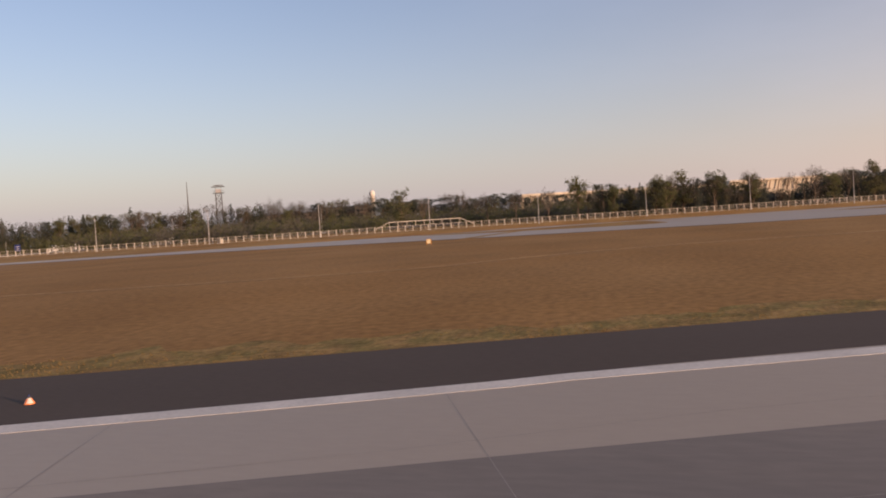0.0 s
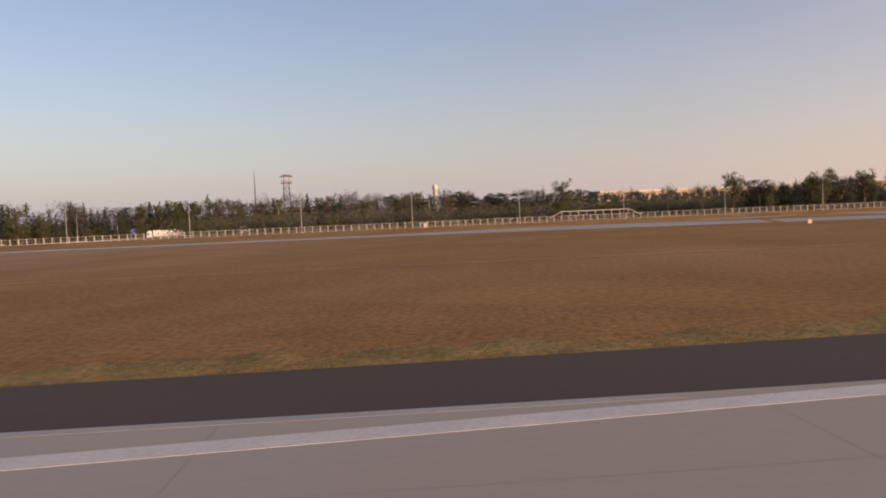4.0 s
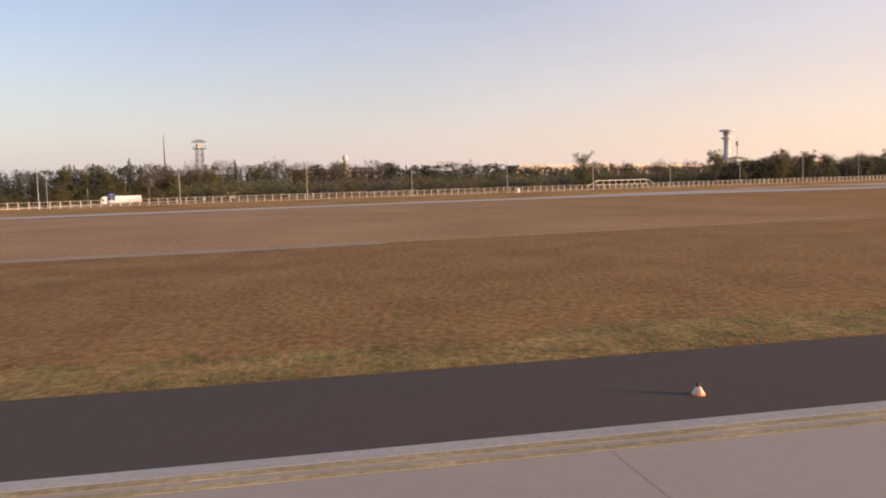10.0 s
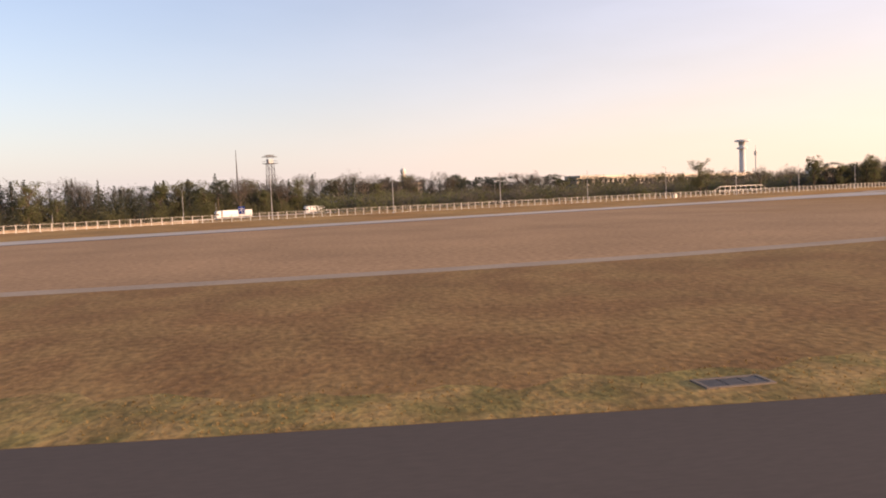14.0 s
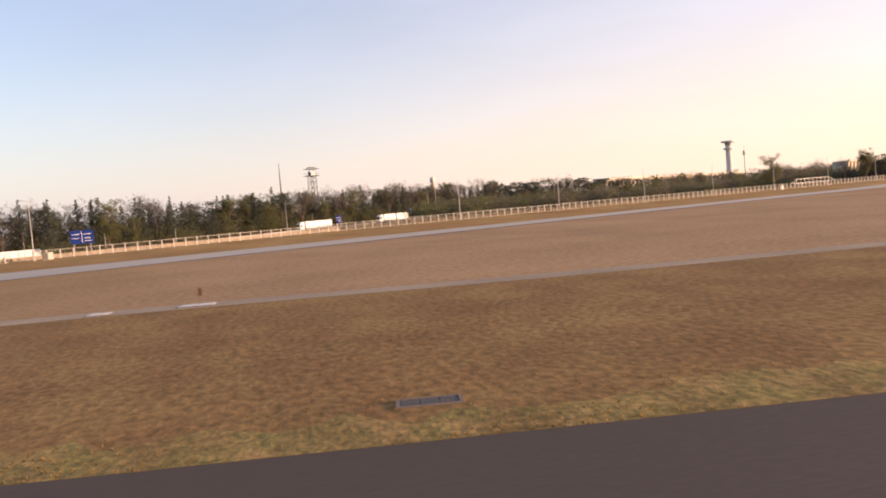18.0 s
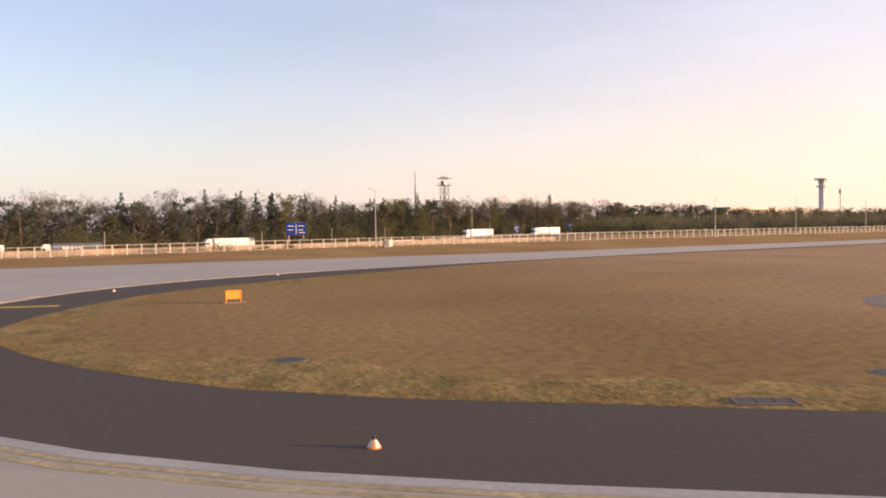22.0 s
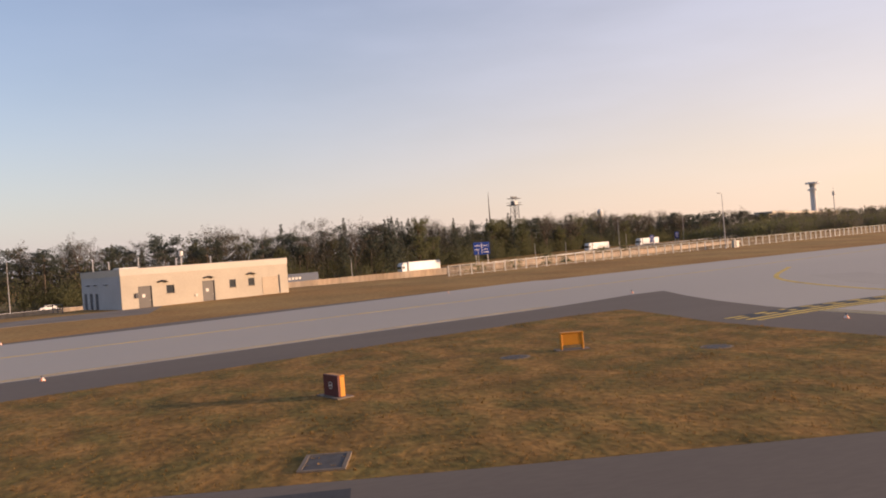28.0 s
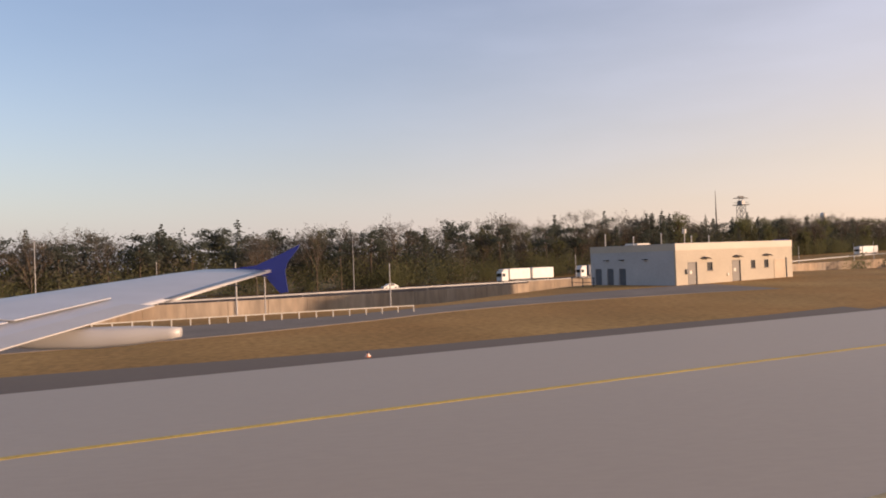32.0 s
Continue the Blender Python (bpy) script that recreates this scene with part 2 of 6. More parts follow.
def smooth_line(pts, step=3.0):
    """A rounded line through the points."""
    P = [Vector(p) for p in pts]
    out = []
    for i in range(len(P) - 1):
        a, b = P[i], P[i + 1]
        p0 = P[i - 1] if i else a * 2 - b
        p3 = P[i + 2] if i + 2 < len(P) else b * 2 - a
        n = max(1, int((b - a).length / step))
        for k in range(n):
            s = k / n
            out.append(0.5 * ((2 * a) + (b - p0) * s + (2 * p0 - 5 * a + 4 * b - p3) * s * s + (3 * a - p0 - 3 * b + p3) * s ** 3))
    out.append(P[-1])
    return [(v.x, v.y) for v in out]


def ribbon(name, line, width, z, mat, label, category, kind="structure", dash=None, thick=0.006):
    """A painted band or a path along a line; dash: metres on and off."""
    verts, faces = [], []
    run = 0.0
    for i, (x, y) in enumerate(line):
        a = Vector(line[max(0, i - 1)])
        b = Vector(line[min(len(line) - 1, i + 1)])
        t = (b - a).normalized()
        n = Vector((-t.y, t.x)) * width / 2
        verts += [(x + n.x, y + n.y, z), (x - n.x, y - n.y, z), (x + n.x, y + n.y, z - thick), (x - n.x, y - n.y, z - thick)]
        if i:
            seg = (Vector(line[i]) - Vector(line[i - 1])).length
            on = dash is None or (run % (dash[0] + dash[1])) < dash[0]
            run += seg
            if on:
                k = 4 * (i - 1)
                faces += [(k, k + 1, k + 5, k + 4), (k, k + 4, k + 6, k + 2), (k + 1, k + 3, k + 7, k + 5)]
    ob = new(name, mesh_from(name, verts, faces, mat))
    return tagged(ob, label, category, "", kind)


# ---- ground and pavement ----
EDGE = smooth_line([(120, 84), (60, 57), (5.6, 31.6), (-8.6, 25.0), (-20.8, 19.4), (-48.5, 7.4), (-65, -1.2), (-101, -14.8), (-121.8, -21.1), (-150, -27.2), (-170, -31.3), (-200, -35), (-234, -36.3), (-280, -33.2), (-325, -27.8), (-353, -22.9), (-364.2, -19.4), (-373.8, -15.1), (-379.5, -9.5), (-384, -3.5), (-385.4, 2.5), (-384.8, 9.7), (-382.3, 18.7), (-376, 28), (-363, 41.2), (-341, 58.5), (-300, 78), (-200, 121), (-140, 140), (-100, 147), (-60, 147), (-36, 147), (-10, 149), (21, 154), (120, 182)])
RIM = smooth_line([(120, 76), (60, 49), (4.2, 24.3), (-6.6, 18.4), (-15.6, 14.2), (-50.4, -0.6), (-67.9, -8.7), (-103.4, -20.9), (-118.9, -25.8), (-153.8, -33.6), (-169.8, -36.6), (-201.8, -40.4), (-235, -42), (-280, -39.5), (-325, -34.2), (-350, -29.7), (-362.9, -26.2), (-368.4, -24.3), (-375.8, -20.8), (-384.5, -13.4), (-389.6, -5.2), (-391.2, 3), (-390.7, 12), (-386.5, 26), (-375.7, 39.1), (-353.7, 54), (-300, 81.5), (-200, 124), (-140, 143), (-100, 150), (-60, 150), (-36, 150), (-10, 152), (21, 157), (120, 185)])
FAR_SIDE = [(120, 291), (60, 268), (0, 252), (-35, 248), (-52, 233), (-65, 207), (-81, 199), (-100, 190.5), (-200, 147), (-300, 104.5), (-349, 87), (-390, 76), (-420, 64), (-461, 42.3), (-474, 37.1), (-497, 28.3), (-521, 19.1), (-560, 4.1), (-640, -26.5)]
FAR_RIM = [(120, 295), (60, 271), (0, 255), (-35, 251), (-54, 236), (-67, 210), (-83, 202), (-100, 194), (-200, 151), (-300, 108.5), (-349, 91), (-390, 79.5), (-420, 67.5), (-444, 53.5), (-469.6, 43), (-482, 36.9), (-496.4, 31.7), (-505.8, 28.2), (-522.7, 24.2), (-560, 9.5), (-640, -21)]
# lines across which the land rises to the fence and drops to the sunken motorway
LAND_X = [-1500, -640, -560, -523, -500, -480, -446, -421, -386, -358, -332, -299, -240, -143, -45, 60, 250, 1500]
FENCE_Y = [-300, 10, 36, 47.5, 53.5, 66, 88, 98, 110, 118, 126, 140, 163, 202, 240, 282, 358, 860]
FENCE_Z = [0, 0, 0, 0, 0, 0, 0.1, 0.25, 0.5, 0.7, 0.8, 0.9, 1.0, 1.05, 1.1, 1.1, 1.1, 1.1]
WALL_Y = [-200, 62, 84, 95, 103, 118, 133, 142, 158, 170, 182, 196, 222, 262, 300, 342, 420, 930]
WALL_Z = [-3, -3, -3, -3, -3, -3, -2.6, -2.2, -1.6, -1, -0.5, 0, 0.5, 1, 1, 1, 1, 1]


def land(xs, x, col):
    return float(np.interp(x, LAND_X, col))


def fence_at(x):
    return Vector((x, land(LAND_X, x, FENCE_Y), land(LAND_X, x, FENCE_Z)))


def wall_at(x):
    return Vector((x, land(LAND_X, x, WALL_Y), land(LAND_X, x, WALL_Z)))


gv, gf = [], []
for x in LAND_X:
    fy, fz, wy, wz = (land(LAND_X, x, c) for c in (FENCE_Y, FENCE_Z, WALL_Y, WALL_Z))
    low = min(wz, 0.8) - 0.4
    gv += [(x * 2, -1500, 0), (x, min(-60, fy - 60), 0), (x, fy - (38 if x < -140 else 11), 0), (x, fy, fz), (x, fy + 12 if x < -490 or x > -440 else fy + 26, fz), (x, wy - 3, wz), (x, wy + 4, wz), (x, wy + 90, low), (x * 2, 3500, low)]
for i in range(len(LAND_X) - 1):
    for k in range(8):
        a = 9 * i + k
        gf.append((a, a + 9, a + 10, a + 1))
ground = tagged(new("ground", mesh_from("ground", gv, gf, GRASS)), "dry brown airfield grass reaching to the woods", "grass", "", "structure")
sheet("asphalt_shoulder", FAR_RIM + [(-640, -130), (120, -130)], 0.012, ASPHALT, "dark asphalt shoulder along the pavement", "asphalt")
sheet("taxiway_shoulder", FAR_RIM + [(x, y - 8) for x, y in reversed(FAR_SIDE)], 0.0165, WEATHERED, "weathered grey asphalt shoulder along the far taxiway", "asphalt", thick=0.003)
sheet("concrete_pavement", RIM + FAR_SIDE + [(-640, -130), (120, -130)], 0.02, CONCRETE, "pale grey jointed concrete runway and taxiway", "pavement")
sheet("infield_grass", EDGE, 0.0140, INFIELD, "dry brown mown grass between runway and taxiway", "grass")
ISLE_RIM = smooth_line([(-512, -4.0), (-505, -1.3), (-496.5, 2.0), (-489, 4.9), (-475, 10.3), (-465, 13.8), (-446, 20.6), (-434.6, 24.6), (-427, 28.5)]) + smooth_line([(-423.6, 29.4), (-425.6, 23), (-426.9, 17.5), (-427.7, 12), (-428.0, 7.5), (-427.7, 3.5), (-427.1, -0.2), (-426.4, -3.8), (-425.5, -7.3), (-424.6, -10.4), (-423.1, -14.8), (-420, -21.5), (-416, -28)]) + [(-443, -30), (-484, -22), (-512, -14)]
sheet("asphalt_apron", ISLE_RIM, 0.028, WEATHERED, "dark asphalt border round the grass island", "asphalt")
ISLE = smooth_line([(-485.2, -0.9), (-482.5, 0.4), (-479.8, 1.5), (-474.7, 3.4), (-467.5, 6.2), (-458.3, 9.5), (-447, 13.7), (-437, 17.4), (-432.9, 18.2)]) + smooth_line([(-433.2, 13), (-433.7, 8), (-433.2, 2.6), (-432.6, -2.3), (-432.1, -6), (-431.7, -8.8), (-431.7, -10.4), (-432.4, -11.8), (-434.0, -12.6)], 1.0)[1:] + smooth_line([(-436, -12.8), (-443.2, -11.5), (-456.8, -8.6), (-463.3, -6.8), (-470.5, -4.7), (-478.2, -2.5), (-484.2, -1.3)])
sheet("grass_island", ISLE, 0.033, ISLAND, "patchy green and brown grass island", "grass")

# painted lines and joints
ribbon("runway_edge_line", smooth_line([(120, 75.3), (60, 48.3), (4.2, 23.6), (-5.2, 19.0), (-9.1, 17.0), (-16.9, 13.2), (-24.2, 9.75), (-40, 3.0), (-50, -1.15), (-60, -5.8), (-68, -9.6), (-86, -17.7), (-105, -26.1), (-165, -52.6)], 4.0), 0.85, 0.026, WHITE, "worn white runway edge line", "marking")


def offset_line(line, d):
    out = []
    for i, (x, y) in enumerate(line):
        a, b = Vector(line[max(0, i - 1)]), Vector(line[min(len(line) - 1, i + 1)])
        t = (b - a).normalized()
        out.append((x - t.y * d, y + t.x * d))
    return out


rim_exit = [p for p in RIM[:len(RIM) * 3 // 4] if -392 < p[0] < -92 and p[1] < 45]
for d in (0.6, 0.98):
    ribbon("taxiway_edge_line", offset_line(rim_exit, d), 0.21, 0.027, FADED, "faded yellow double taxiway edge line", "marking")
ribbon("pavement_edge_band", offset_line([p for p in RIM[:len(RIM) * 3 // 4] if p[0] < -72 and p[1] < 90], 0.22), 0.42, 0.0245, material("edge_concrete", (0.375, 0.342, 0.30), 0.8, spread=0.1), "paler concrete edge strip", "pavement")
ribbon("taxiway_centre_line", smooth_line([(-540, -0.3), (-520, 7.4), (-505, 13.1), (-486, 20.4), (-446, 35.6), (-400, 53), (-300, 94.5), (-100, 179.5), (100, 266)]), 0.3, 0.027, YELLOW, "yellow taxiway centre line", "marking")
ribbon("curved_centre_line", smooth_line([(-396, -28.4), (-401.6, -25.0), (-406.75, -21.5), (-410.85, -16.2), (-414.15, -9.65), (-416.5, -1.0), (-417.75, 6.5), (-417.2, 17.0), (-412, 31), (-400, 44.5)], 1.5), 0.42, 0.0275, YELLOW, "yellow curved taxiway lead-on line", "marking")
hold = smooth_line([(-432.4, 7.8), (-427, 9.2), (-419.7, 10.1), (-410.1, 11.0), (-404.0, 11.35), (-397.3, 12.1), (-390.8, 12.5), (-386, 12.7)], 0.45)
ribbon("hold_band", [p for p in hold if p[0] < -390.5], 2.35, 0.030, BLACK, "black hold line band", "marking")
for d in (0.95, 0.36):
    ribbon("hold_line", offset_line(hold, -d), 0.3, 0.0335, YELLOW, "solid yellow hold line", "marking")
for d in (-0.3, -0.88):
    ribbon("hold_dashes", offset_line([p for p in hold if p[0] < -389.5], -d), 0.3, 0.0335, YELLOW, "dashed yellow hold line", "marking", dash=(0.9, 0.9))
ROAD_RIGHT = smooth_line([(-344.0, -24.35), (-343.8, -22), (-343.4, -18.5), (-342.9, -14.5), (-342.2, -10), (-341.3, -6), (-340.2, -3.6), (-338.5, -1.4), (-335.3, 0.6), (-330.1, 1.3)], 1.2)
ROAD_LEFT = smooth_line([(-330.1, 4.0), (-336, 4.3), (-339, 3.4), (-341.2, 1.8), (-342.9, -0.6), (-344.4, -5), (-345.5, -9.5), (-346.2, -14), (-346.8, -18.5), (-347.3, -22.0), (-347.6, -23.75)], 1.2)
sheet("service_road", ROAD_RIGHT + ROAD_LEFT, 0.0196, NEARROAD, "narrow grey asphalt service road leaving the shoulder", "road", thick=0.004)
ribbon("service_road", smooth_line([(-330, 2.6), (-318, 1.4), (-300, -1.6), (-286, -3), (-268, -4), (-245, -3.6), (-226, -1.5), (-197, 5), (-182, 9)], 1.2), 2.6, 0.0185, ROADGREY, "narrow grey asphalt service road", "road")



TRACK = material("worn_track", (0.36, 0.235, 0.115), 0.95, spread=0.3, fine=1.2, coarse=0.15, spec=0.1)
track_line = smooth_line([(-182, 9), (-150, 18), (-113, 31), (-70, 46), (-29, 62), (-18, 73), (-7, 83), (8, 90), (60, 110)], 2.0)
DARKTRACK = material("dark_track", (0.215, 0.125, 0.050), 0.95, spread=0.3, fine=1.2, coarse=0.15, spec=0.1)
ribbon("wheel_track", offset_line(track_line, -0.9), 0.5, 0.0180, DARKTRACK, "dark wheel track worn into the grass", "track")
ribbon("wheel_track", offset_line(track_line, 0.9), 0.5, 0.0180, TRACK, "pale dry wheel track worn into the grass", "track")
isle_edge = offset_line([(-512, -4.0), (-505, -1.3), (-496.5, 2.0), (-489, 4.9), (-475, 10.3), (-465, 13.8), (-446, 20.6), (-434.6, 24.6)], 0.75)
for d in (0.2, -0.2):
    ribbon("taxiway_edge_line", offset_line(isle_edge, d), 0.16, 0.0305, FADED, "faded yellow double taxiway edge line", "marking")
apron_edge = smooth_line([(-428.0, 8.2), (-427.9, 5.5), (-427.7, 3.5), (-427.1, -0.2), (-426.4, -3.8), (-425.5, -7.3), (-424.6, -10.4), (-423.1, -14.8), (-420, -21.5), (-417, -26.5)], 1.2)
for d in (0.3, 0.85):
    ribbon("taxiway_edge_line", offset_line(apron_edge, d), 0.32, 0.0305, FADED, "faded yellow double taxiway edge line", "marking")
sheet("grass_wedge", smooth_line([(-78, 199), (-66, 190), (-50, 186), (-39, 185), (-32, 184), (-25, 183), (-19, 184), (-11, 188), (-15, 211), (-21, 231), (-31, 224), (-42, 213), (-50, 209), (-57, 205), (-66, 202), (-78, 199)], 3)[:-1], 0.025, GRASS, "dry grass wedge between paved branches", "grass")
ribbon("grass_cut", smooth_line([(-47.6, 145), (-47, 160), (-46.5, 175), (-45.5, 188)], 4), 2.4, 0.0255, GRASS, "narrow dry grass strip between two paved branches", "grass")
sheet("grass_lens", smooth_line([(28, 226), (40, 236), (70, 246), (118, 262), (118, 232), (70, 224), (40, 221), (28, 226)], 5)[:-1], 0.025, GRASS, "dry grass between paved branches", "grass")

road_line = smooth_line([(-345.3, -23), (-345, -15), (-344, -9), (-341.5, -1.5), (-337.5, 1.4), (-330, 2.0), (-318, 0.8), (-300, -2.2), (-286, -3.6), (-268, -4.6), (-245, -4.2), (-226, -2.1), (-197, 4), (-150, 17), (-120, 19), (-88, 9), (-62, 4), (-46, 8.6)], 3.0)
near_edge = [p for p in EDGE[:len(EDGE) // 2] if -346 < p[0] < -46 and p[1] < 30]
sheet("rough_grass", near_edge + road_line, 0.0155, ROUGH, "darker rough grass between the asphalt and the service road", "grass")

RUNWAY = material("runway_surface", (0.218, 0.185, 0.155), 0.8, spec=0.3, spread=0.08, fine=4.0, coarse=0.15, bump=0.012, tint=(0.186, 0.161, 0.138), tint_scale=0.3, stretch=(-24, (0.3, 1, 1)))
sheet("runway_surface", [(118, 69.6), (-33.7, -0.6), (-56.4, -11.1), (-112, -37), (-112, -120), (118, -120)], 0.0222, RUNWAY, "darker blue-grey runway surface with rubber stains", "pavement", thick=0.003)
# ---- concrete joints and stains ----
jv, jf = [], []
RIM_X = sorted((p for p in RIM if p[0] > -362 and (p[1] < 34 or (p[0] > 0 and p[1] < 100))), key=lambda p: p[0])


def rim_y(x):
    return float(np.interp(x, [p[0] for p in RIM_X], [p[1] for p in RIM_X]))


def strip(a, b, w, z=0.0235):
    t = (b - a).normalized()
    n = Vector((-t.y, t.x)) * w / 2
    k = len(jv)
    jv.extend([(a.x + n.x, a.y + n.y, z), (a.x - n.x, a.y - n.y, z), (b.x - n.x, b.y - n.y, z), (b.x + n.x, b.y + n.y, z)])
    jf.append((k, k + 1, k + 2, k + 3))


rnd = random.Random(4)
for i in range(38):
    x = 14 - i * 9.6 + rnd.uniform(-1.5, 1.5)
    a = Vector((x, rim_y(x) - 0.5))
    d = Vector((rim_y(x + 1) - rim_y(x), -1)).normalized()
    d = Vector((d.x * 1.0 + 0.0, -1.0)).normalized()
    strip(a, a + d * 26, 0.010 + 0.012 * rnd.random())
for off in (5.5, 11.0, 16.5):
    pts = [Vector((x, rim_y(x) - off)) for x in range(60, -362, -6)]
    for a, b in zip(pts, pts[1:]):
        strip(a, b, 0.016)
tagged(new("slab_joints", mesh_from("slab_joints", jv, jf, JOINT)), "dark sealed joints between concrete slabs", "pavement", "", "structure")

# rubber-worn lighter and darker lanes that curve into the exit
LANE_A = material("worn_concrete", (0.336, 0.265, 0.193), 0.55, spec=0.5, spread=0.04, fine=4.0, coarse=0.2)
LANE_B = material("clean_concrete", (0.388, 0.306, 0.221), 0.55, spec=0.5, spread=0.04, fine=4.0, coarse=0.2)
ribbon("worn_lane", smooth_line([(-372, -27.5), (-382, -23.5), (-390, -18.5), (-395.5, -13.5), (-398.7, -9.5), (-400.5, -5), (-402, -0.7), (-403.3, 6.2), (-403.4, 13.5), (-401.5, 21), (-396, 29), (-386, 38)], 1.5), 7.3, 0.0225, LANE_B, "paler curved concrete lane", "pavement")
ribbon("worn_lane", smooth_line([(-384, -37), (-398, -28), (-407, -17), (-411.5, -6), (-413.5, 6), (-412.5, 18), (-407, 30)], 1.5), 4.2, 0.0222, LANE_A, "darker worn curved concrete lane", "pavement")

# ---- verge grass: tufts along the pavement ----
VERGE_LINE = [p for p in EDGE if p[1] < 44]


def inside(px, py, poly):
    c = np.zeros(len(px), bool)
    for (x0, y0), (x1, y1) in zip(poly, np.roll(poly, -1, 0)):
        hit = ((y0 > py) != (y1 > py)) & (px < (x1 - x0) * (py - y0) / (y1 - y0 + 1e-12) + x0)
        c ^= hit
    return c


def tufts(name, rows, mat, label):
    """Grass tufts of a few bent blades each; rows: x, y, z, size."""
    P = np.array(rows)
    rs = np.random.RandomState(7)
    n, B = len(P), 5
    ang = rs.rand(n, B) * 2 * np.pi
    lean = 0.5 + rs.rand(n, B) * 0.9
    h = P[:, 3:4] * (0.6 + 0.7 * rs.rand(n, B))
    wd = h * (0.5 + 0.5 * rs.rand(n, B))
    base = P[:, None, :3]
    d = np.stack([np.cos(ang), np.sin(ang), 0 * ang], -1)
    s = np.stack([-np.sin(ang), np.cos(ang), 0 * ang], -1)
    a = base + s * wd[..., None] * 0.5
    b = base - s * wd[..., None] * 0.5
    c = base + d * (h * lean)[..., None]
    c[..., 2] += h
    V = np.stack([a, b, c], 2).reshape(-1, 3)
    me = bpy.data.meshes.new(name)
    m = n * B
    me.vertices.add(3 * m)
    me.vertices.foreach_set("co", V.ravel())
    me.loops.add(3 * m)
    me.loops.foreach_set("vertex_index", np.arange(3 * m))
    me.polygons.add(m)
    me.polygons.foreach_set("loop_start", np.arange(0, 3 * m, 3))
    me.materials.append(mat)
    me.update(calc_edges=True)
    me.validate()
    return tagged(new(name, me), label, "grass", "", "stuff")


def leafy(name, colors, spread=0.35, rough=0.9):
    """Foliage whose colour varies from clump to clump and from plant to plant."""
    m = bpy.data.materials.new(name)
    m.use_nodes = True
    nt = m.node_tree
    b = nt.nodes["Principled BSDF"]
    b.inputs["Roughness"].default_value = rough
    b.inputs["Specular IOR Level"].default_value = 0.1
    g = nt.nodes.new("ShaderNodeNewGeometry")
    o = nt.nodes.new("ShaderNodeObjectInfo")
    add = nt.nodes.new("ShaderNodeMath")
    add.operation = "MULTIPLY_ADD"
    add.inputs[1].default_value = 0.25
    nt.links.new(g.outputs["Random Per Island"], add.inputs[0])
    sc = nt.nodes.new("ShaderNodeMath")
    sc.operation = "MULTIPLY"
    sc.inputs[1].default_value = 0.75
    nt.links.new(o.outputs["Random"], sc.inputs[0])
    nt.links.new(sc.outputs[0], add.inputs[2])
    r = nt.nodes.new("ShaderNodeValToRGB")
    while len(r.color_ramp.elements) < len(colors):
        r.color_ramp.elements.new(0.5)
    for i, c in enumerate(colors):
        r.color_ramp.elements[i].position = i / (len(colors) - 1)
        r.color_ramp.elements[i].color = (*c, 1)
    nt.links.new(add.outputs[0], r.inputs[0])
    nt.links.new(r.outputs[0], b.inputs["Base Color"])
    # soft shading: leaf normals lean towards a common outward direction
    lean = nt.nodes.new("ShaderNodeVectorMath")
    lean.operation = "MULTIPLY_ADD"
    nt.links.new(g.outputs["Normal"], lean.inputs[0])
    lean.inputs[1].default_value = (0.25, 0.25, 0.25)
    lean.inputs[2].default_value = (0.14, -0.3, 0.45)
    unit = nt.nodes.new("ShaderNodeVectorMath")
    unit.operation = "NORMALIZE"
    nt.links.new(lean.outputs[0], unit.inputs[0])
    nt.links.new(unit.outputs[0], b.inputs["Normal"])
    tr = nt.nodes.new("ShaderNodeBsdfTranslucent")
    nt.links.new(r.outputs[0], tr.inputs["Color"])
    mx = nt.nodes.new("ShaderNodeMixShader")
    mx.inputs[0].default_value = 0.44
    nt.links.new(b.outputs[0], mx.inputs[1])
    nt.links.new(tr.outputs[0], mx.inputs[2])
    nt.links.new(mx.outputs[0], nt.nodes["Material Output"].inputs["Surface"])
    return m


TUFT = leafy("grass_tuft", [(0.300, 0.216, 0.079), (0.372, 0.252, 0.096), (0.432, 0.288, 0.120), (0.336, 0.216, 0.084), (0.288, 0.216, 0.072)])
rnd = np.random.RandomState(3)
EX = np.array([p[0] for p in VERGE_LINE])
EY = np.array([p[1] for p in VERGE_LINE])
seg = np.r_[0, np.cumsum(np.hypot(np.diff(EX), np.diff(EY)))]
N = 50000
sa = rnd.rand(N) * seg[-1]
off = 0.02 + 3.6 * rnd.rand(N) ** 1.7
tx, ty = np.interp(sa, seg, EX), np.interp(sa, seg, EY)
nx, ny = np.interp(sa + 1, seg, EX) - np.interp(sa - 1, seg, EX), np.interp(sa + 1, seg, EY) - np.interp(sa - 1, seg, EY)
nl = np.hypot(nx, ny) + 1e-9
gx, gy = tx + ny / nl * off, ty - nx / nl * off
patch = np.array([noise.noise(Vector((x * 0.16, y * 0.3, 0))) for x, y in zip(gx, gy)])
keep = (patch > -0.28 + 0.3 * rnd.rand(N)) & ~((gx > -349) & (gx < -338) & (gy < 6))
size = (0.012 + 0.032 * rnd.rand(N) ** 2) * np.clip(1.25 - off / 40, 0.6, 1.2) * (1 + 0.5 * patch)
rows = np.stack([gx, gy, np.full(N, 0.013), size], -1)[keep & (gx < 40)]
tufts("verge_grass", rows, TUFT, "ragged tufts of green and straw grass beside the asphalt")
ip = np.array(ISLE)
N = 42000
qx, qy = -487 + 57 * rnd.rand(N), -13.5 + 32 * rnd.rand(N)
